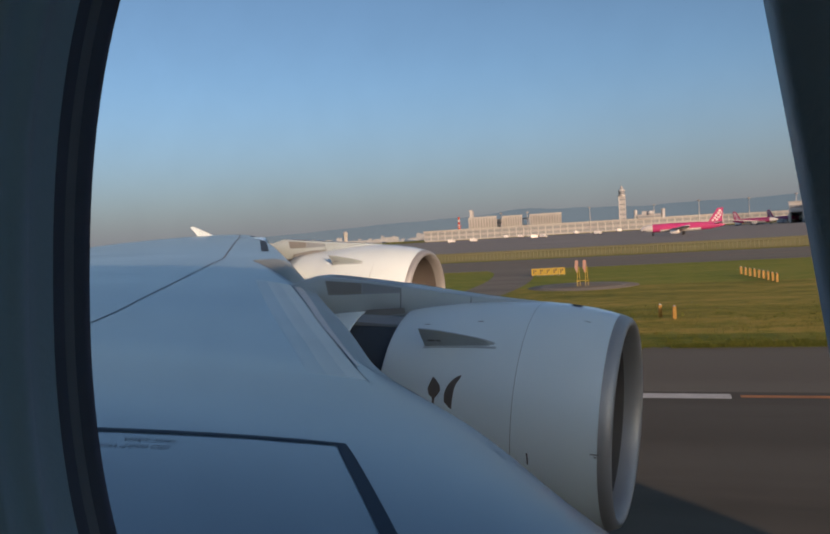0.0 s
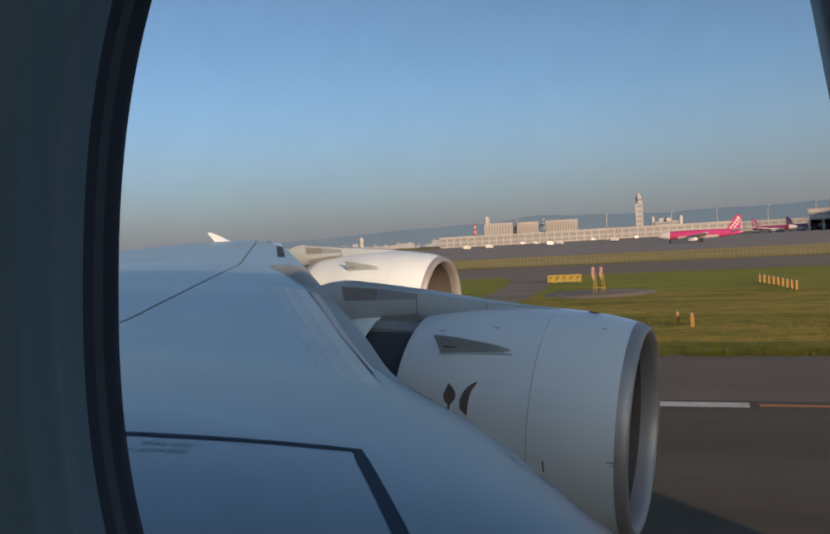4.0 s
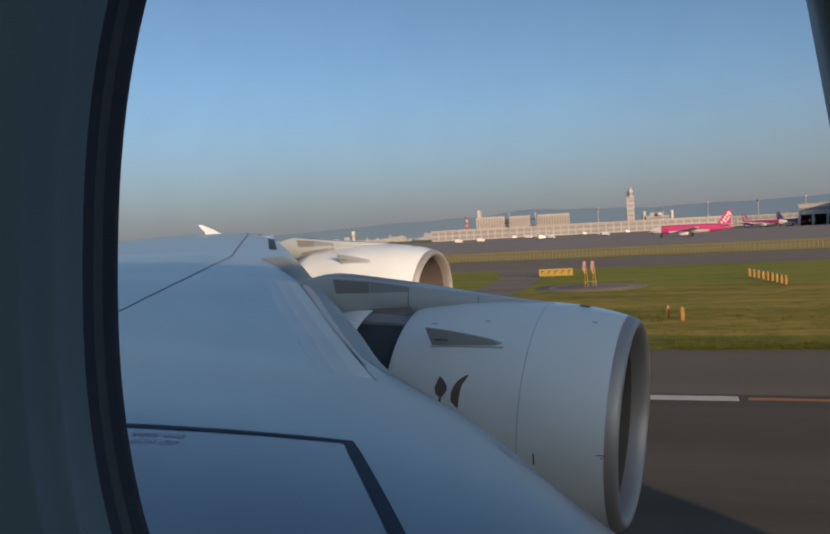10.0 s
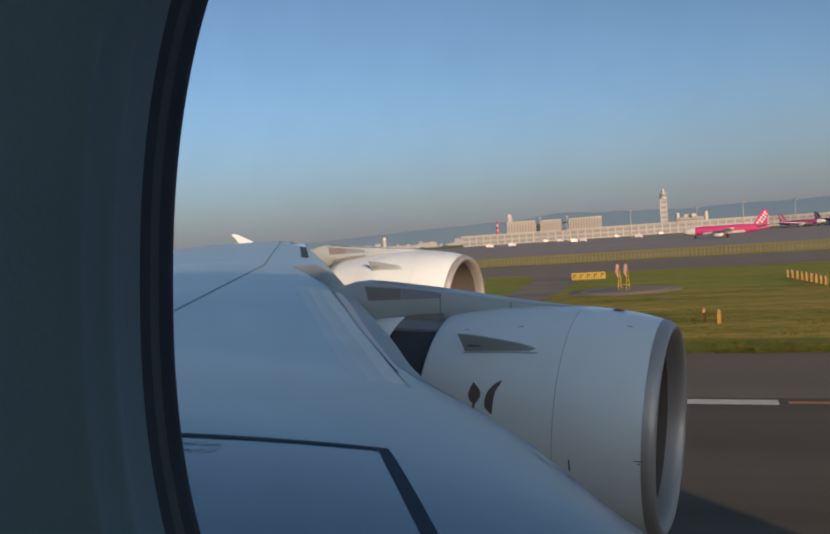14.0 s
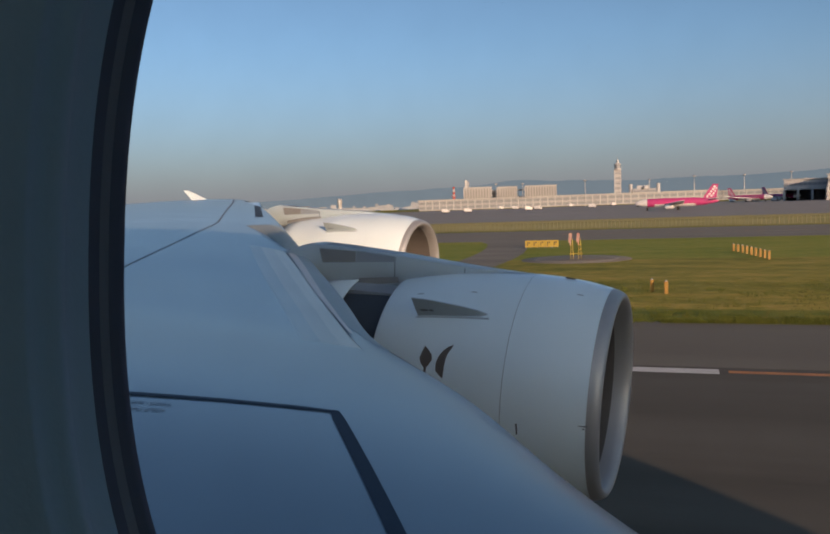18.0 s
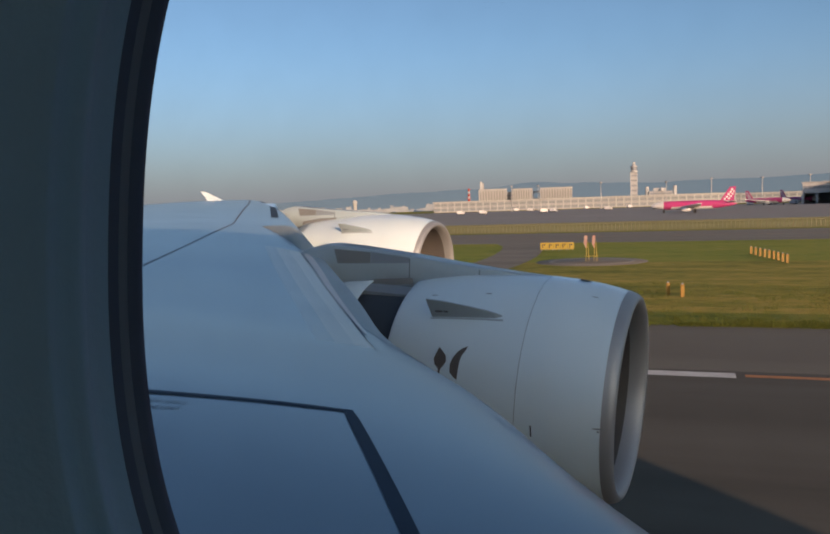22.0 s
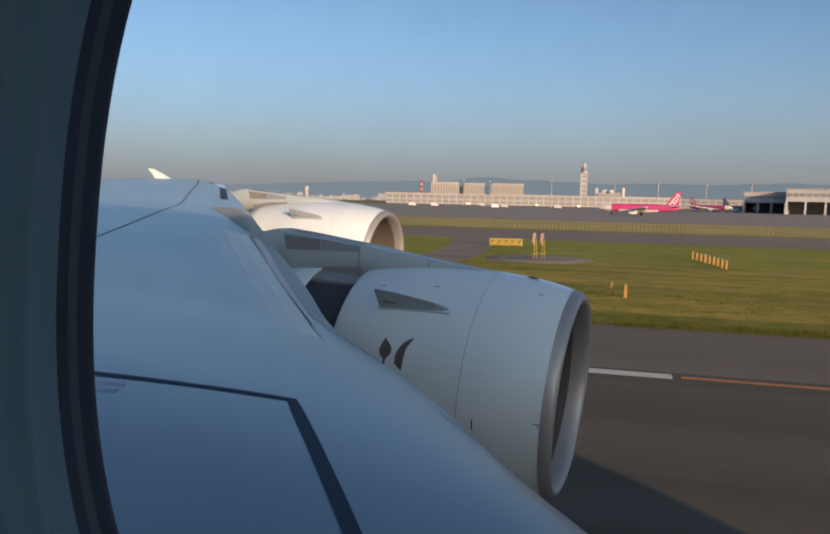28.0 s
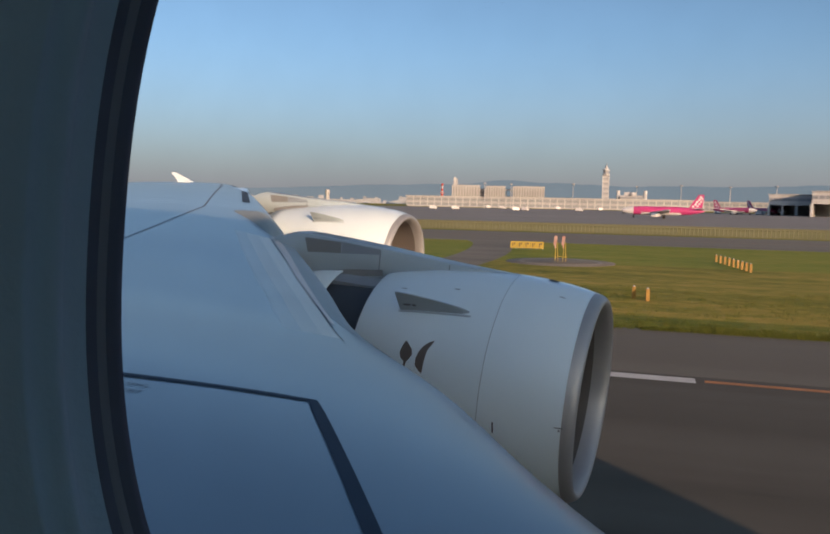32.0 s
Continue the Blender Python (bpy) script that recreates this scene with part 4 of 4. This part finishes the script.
# parked narrow-body jets
def jet(px, d, turn, label):
    t = put("parked_jet", px, d, label, "airliner", turn, "parked magenta jets")
    prof = [(-18.5, 0.15), (-16.5, 0.75), (-12, 1.6), (-7, 1.95), (8, 1.95), (12.5, 1.85), (15.5, 1.4), (17.3, 0.75), (18.2, 0.05)]
    part("fuselage", lathe_x(prof[:6], 0, 0, 3.6, 20), PINK, t, "magenta fuselage")
    part("nose", lathe_x(prof[5:], 0, 0, 3.6, 20), PLANEWHITE, t, "white nose")
    part("belly", lathe_x([(-14, 1.2), (-7, 1.97), (8, 1.97), (15, 1.5)], 0, 0, 3.57, 16, 200, 340), PLANEWHITE, t, "white belly")

    def plate(pts, name, mat, label, thick, axis):
        o = [0, 0, 0]
        o[axis] = thick
        n = len(pts)
        v = [tuple(p) for p in pts] + [(p[0] + o[0], p[1] + o[1], p[2] + o[2]) for p in pts]
        part(name, (v, [tuple(reversed(range(n))), tuple(range(n, 2 * n))] + [(i, (i + 1) % n, n + (i + 1) % n, n + i) for i in range(n)]), mat, t, label, False)

    plate([(-11.5, -0.15, 5.2), (-15.6, -0.15, 11.2), (-18.0, -0.15, 11.2), (-17.2, -0.15, 5.0)], "tail_fin", PINK, "magenta tail fin", 0.3, 1)
    for x, z, r in ((-13.4, 5.8, 0.5), (-14.3, 6.8, 0.55), (-15.2, 6.0, 0.5), (-15.0, 7.9, 0.55), (-16.0, 7.0, 0.5), (-15.9, 8.9, 0.55), (-16.7, 8.0, 0.45), (-16.5, 10.0, 0.55), (-17.2, 9.2, 0.4)):
        disc = [(x + r * math.cos(radians(45 * k)), 0, z + r * math.sin(radians(45 * k))) for k in range(8)]
        plate([(p[0], -0.19, p[2]) for p in disc], "fin_dot", PLANEWHITE, "white dot on the fin", 0.38, 1)
    for s in (-1, 1):
        plate([(4.5, s * 1.6, 2.7), (-2.5, s * 16.5, 4.0), (-4.2, s * 16.5, 4.0), (-3.0, s * 1.6, 2.7)], "wing", PLANEWHITE, "white wing", 0.35, 2)
        plate([(-14.5, s * 0.6, 4.4), (-17.0, s * 6.0, 4.9), (-18.2, s * 6.0, 4.9), (-17.6, s * 0.6, 4.4)], "tailplane", PLANEWHITE, "white tailplane", 0.2, 2)
        part("engine", lathe_x([(4.6, 0.85), (3.4, 1.1), (1.2, 1.0), (0.6, 0.6), (4.3, 0.6)], 0, s * 5.7, 1.75, 14), PLANEWHITE, t, "white engine")
        part("landing_gear", box(-1.4, -0.4, s * 3.6 - 0.35, s * 3.6 + 0.35, 0, 1.9), TYRE, t, "dark main gear", False)
    part("landing_gear", box(12.2, 12.9, -0.25, 0.25, 0, 2.0), TYRE, t, "dark nose gear", False)
    for k in range(26):
        part("window", box(-8 + 0.8 * k, -7.6 + 0.8 * k, -1.99, -1.88, 4.05, 4.45), WINDOWDARK, t, smooth=False)
    return t


first = jet(1300, 370, 178, "magenta and white narrow-body jet parked on the apron")
for px, d, turn in ((1440, 640, -30), (1500, 665, -40)):
    x, y, rz = spot(px, d)
    copy_thing(first, pose(x, y, 0, 0, 0, rz + turn))

# service vehicles
truck = put("service_truck", 1020, 560, "small white airport service truck", "truck", 20, "service trucks")
part("cargo_box", box(-2.6, 1.0, -1.1, 1.1, 0.8, 3.0), PLANEWHITE, truck, "white cargo box", False)
part("cab", box(1.1, 2.7, -1.05, 1.05, 0.6, 2.3), PLANEWHITE, truck, "white cab", False)
part("windscreen", box(2.68, 2.74, -0.9, 0.9, 1.4, 2.1), WINDOWDARK, truck, "dark windscreen", False)
for wx in (-1.7, 1.8):
    for wy in (-0.95, 0.95):
        rows = [[(wx + r * math.cos(2 * math.pi * k / 12), wy + q, 0.45 + r * math.sin(2 * math.pi * k / 12)) for q, r in ((-0.15, 0.1), (-0.15, 0.45), (0.15, 0.45), (0.15, 0.1))] for k in range(12)]
        part("wheel", grid(rows, close_u=True), TYRE, truck, "black tyre")
rnd = random.Random(4)
for k in range(16):
    x, y, rz = spot(870 + 44 * k + rnd.uniform(-12, 12), rnd.uniform(540, 800))
    copy_thing(truck, pose(x, y, 0.05, 0, 0, rz + rnd.uniform(-60, 60)))


# yellow taxiway direction signs
def sign(x, y, rz, n, label):
    t = thing("taxi_sign", label, "airfield sign", (x, y, 0), rz, "taxiway signs")
    for k in range(n):
        x0 = (k - n / 2) * 0.86
        board = part("board", box(x0, x0 + 0.82, -0.12, 0.12, 0.18, 1.05), YELLOW, t, "yellow sign board", False)
        part("symbol", box(x0 + 0.22, x0 + 0.34, -0.13, -0.121, 0.36, 0.86), BLACK, board, "black bar", False)
        part("symbol", box(x0 + 0.42, x0 + 0.62, -0.13, -0.121, 0.66, 0.86), BLACK, board, "black bar", False)
        for dx in (0.12, 0.7):
            part("leg", box(x0 + dx - 0.03, x0 + dx + 0.03, -0.05, 0.05, 0, 0.19), STEEL, t, smooth=False)
    return t


sign(-15.5, 99, 9, 5, "row of five yellow taxiway sign boards on the grass")

# slim amber marker posts standing in the grass
post_mesh = join(box(-0.11, 0.11, -0.10, 0.10, 0.0, 0.74), box(-0.13, 0.13, -0.12, 0.12, 0.74, 0.78))
marker = thing("marker_post", "slim amber-yellow marker post standing in the grass", "marker post", (0, 0, 0), 0, "amber marker posts")
part("post", post_mesh, MARKER, marker, smooth=False)
part("lamp", lathe_z([(0.05, 0.78), (0.06, 0.84), (0.02, 0.88)], 10), STEEL, marker, "small lamp on top")
marker.matrix_world = pose(*spot(1252, 51)[:2], 0, 0, 0, 12)
for k in range(1, 11):
    px, d = (1279, 50) if k == 1 else (1392 + 8.5 * k, 92 - 1.5 * k)
    copy_thing(marker, pose(*spot(px, d)[:2], 0, 0, 0, 12))

# landing-aid antenna on a round gravel pad ringed with white stones
ax, ay, arz = spot(1108, 80)
antenna = thing("landing_aid_antenna", "red and white antenna pair on yellow legs over gravel", "antenna", (ax, ay, 0), arz)
part("pad", lathe_z([(5.6, 0.0), (5.5, 0.05), (0.01, 0.06)], 48), TAXI, antenna, "dark round gravel pad")
part("stone_ring", lathe_z([(4.3, 0.05), (4.2, 0.09), (4.0, 0.09), (3.9, 0.055)], 48), APRON, antenna, "ring of pale stones")
for sx in (-0.4, 0.4):
    for dx in (-0.16, 0.16):
        part("leg", tube([(sx + dx, 0, 0.05), (sx + dx * 0.4, 0, 2.1)], 0.035, 6), YELLOW, antenna, "yellow leg")
    for z in (0.5, 1.0, 1.5):
        part("rung", tube([(sx - 0.13, 0, z), (sx + 0.13, 0, z)], 0.025, 6), YELLOW, antenna)
    part("antenna_frame", join(box(sx - 0.34, sx - 0.04, -0.1, 0.1, 1.75, 2.2), box(sx - 0.28, sx + 0.02, -0.1, 0.1, 2.2, 2.7), box(sx - 0.22, sx - 0.1, -0.08, 0.08, 1.45, 1.75)), SALMON, antenna, "red and white antenna frame", False)
part("crossbar", tube([(-0.7, 0, 0.6), (0.7, 0, 0.6)], 0.035, 6), YELLOW, antenna, "yellow crossbar")

# fence of slim pale posts beyond the taxiway
fence_run = thing("perimeter_fence", "long fence of slim pale posts in dry grass", "fence", (0, 165, 0))
post = mesh_of("post", *join(box(-0.03, 0.03, -0.03, 0.03, 0, 1.65), box(-0.045, 0.045, -0.045, 0.045, 1.65, 1.7)), POST, False)
for k in range(220):
    ob = new("post", post)
    ob.parent, ob.location = fence_run, (-120 + 0.8 * k, 0, 0)
for z in (1.55,):
    part("rail", box(-120, 56, -0.02, 0.02, z - 0.02, z + 0.02), POST, fence_run, smooth=False)
rest = join(*[box(x - 0.05, x + 0.05, -0.05, 0.05, 0, 1.65) for x in [-120 - 0.8 * k for k in range(1, 180)] + [56 + 0.8 * k for k in range(1, 60)]])
tagged(part("post_rows", rest, POST, fence_run, "further rows of the same slim posts", False), kind="stuff")

# tussocks of rough grass along the runway's edge
rnd = random.Random(7)


def tussocks(count, x0, x1, y0, y1, h0, h1, power, mat, name, label):
    vs, fs = [], []
    for k in range(count):
        x, y = rnd.uniform(x0, x1), y0 + (y1 - y0) * rnd.random() ** power
        lush = noise.noise((x * 0.12, y * 0.4, 3)) + 0.5 * noise.noise((x * 0.5, y * 0.9, 8))
        if (lush > -0.05) == (mat is STRAW) and rnd.random() < 0.8:
            continue
        tall = rnd.uniform(h0, h1) * max(0.35, 0.8 + 0.9 * lush)
        for j in range(5):
            a, lean, w = rnd.uniform(0, 6.28), rnd.uniform(0.05, 0.35), rnd.uniform(0.004, 0.009)
            bx, by = x + rnd.uniform(-0.15, 0.15), y + rnd.uniform(-0.15, 0.15)
            c, s = math.cos(a), math.sin(a)
            q = len(vs)
            vs += [(bx - w, by, 0), (bx + w, by, 0), (bx + w * 0.7 + c * lean * tall * 0.4, by + s * lean * tall * 0.4, tall * 0.6), (bx + c * lean * tall, by + s * lean * tall, tall)]
            fs += [(q, q + 1, q + 2), (q, q + 2, q + 3)]
    ob = new(name, mesh_of(name, vs, fs, mat, False))
    return tagged(ob, label, "grass", kind="stuff")


tussocks(9000, -34, 20, 38.2, 40.6, 0.10, 0.30, 2.2, BLADE, "grass_tussocks", "rough dark green grass along the runway edge")
tussocks(5000, -34, 20, 40, 58, 0.08, 0.24, 1.0, BLADE, "grass_tussocks", "knee-high dark green clumps in the grass")
tussocks(7000, -34, 20, 38.6, 56, 0.05, 0.15, 1.0, STRAW, "dry_grass_stalks", "scattered straw-coloured stalks among the green grass")

# hazy city and shore clutter on the horizon
rnd = random.Random(11)
vs, fs = [], []
for k in range(720):
    px, d = rnd.uniform(150, 1800), rnd.uniform(1300, 2600)
    x, y, rz = spot(px, d)
    w, h = rnd.uniform(4, 24), rnd.choice((3, 4, 5, 6, 8, 12)) * rnd.uniform(0.6, 1.3)
    c, s = math.cos(radians(rz)), math.sin(radians(rz))
    v, f = box(-w / 2, w / 2, 0, 12, 0, h)
    q = len(vs)
    vs += [(x + p[0] * c - p[1] * s, y + p[0] * s + p[1] * c, p[2]) for p in v]
    fs += [tuple(i + q for i in face) for face in f]
tagged(new("distant_city", mesh_of("distant_city", vs, fs, HAZE, False)), "hazy low city buildings along the far shore", "city", kind="stuff")

# far mountains
rows = []
for k in range(241):
    a = radians(-70 + 190 * k / 240)
    h = 100 + 40 * noise.fractal((k * 0.045, 2.3, 0), 0.9, 2.1, 5) + 14 * math.sin(k * 0.09 + 1.0)
    h = max(20, h * min(1, max(0.12, (46 - math.degrees(a)) / 22)))
    rows.append([(-4250 * math.sin(a), 4250 * math.cos(a), z) for z in (-30, h * 0.5, h)])
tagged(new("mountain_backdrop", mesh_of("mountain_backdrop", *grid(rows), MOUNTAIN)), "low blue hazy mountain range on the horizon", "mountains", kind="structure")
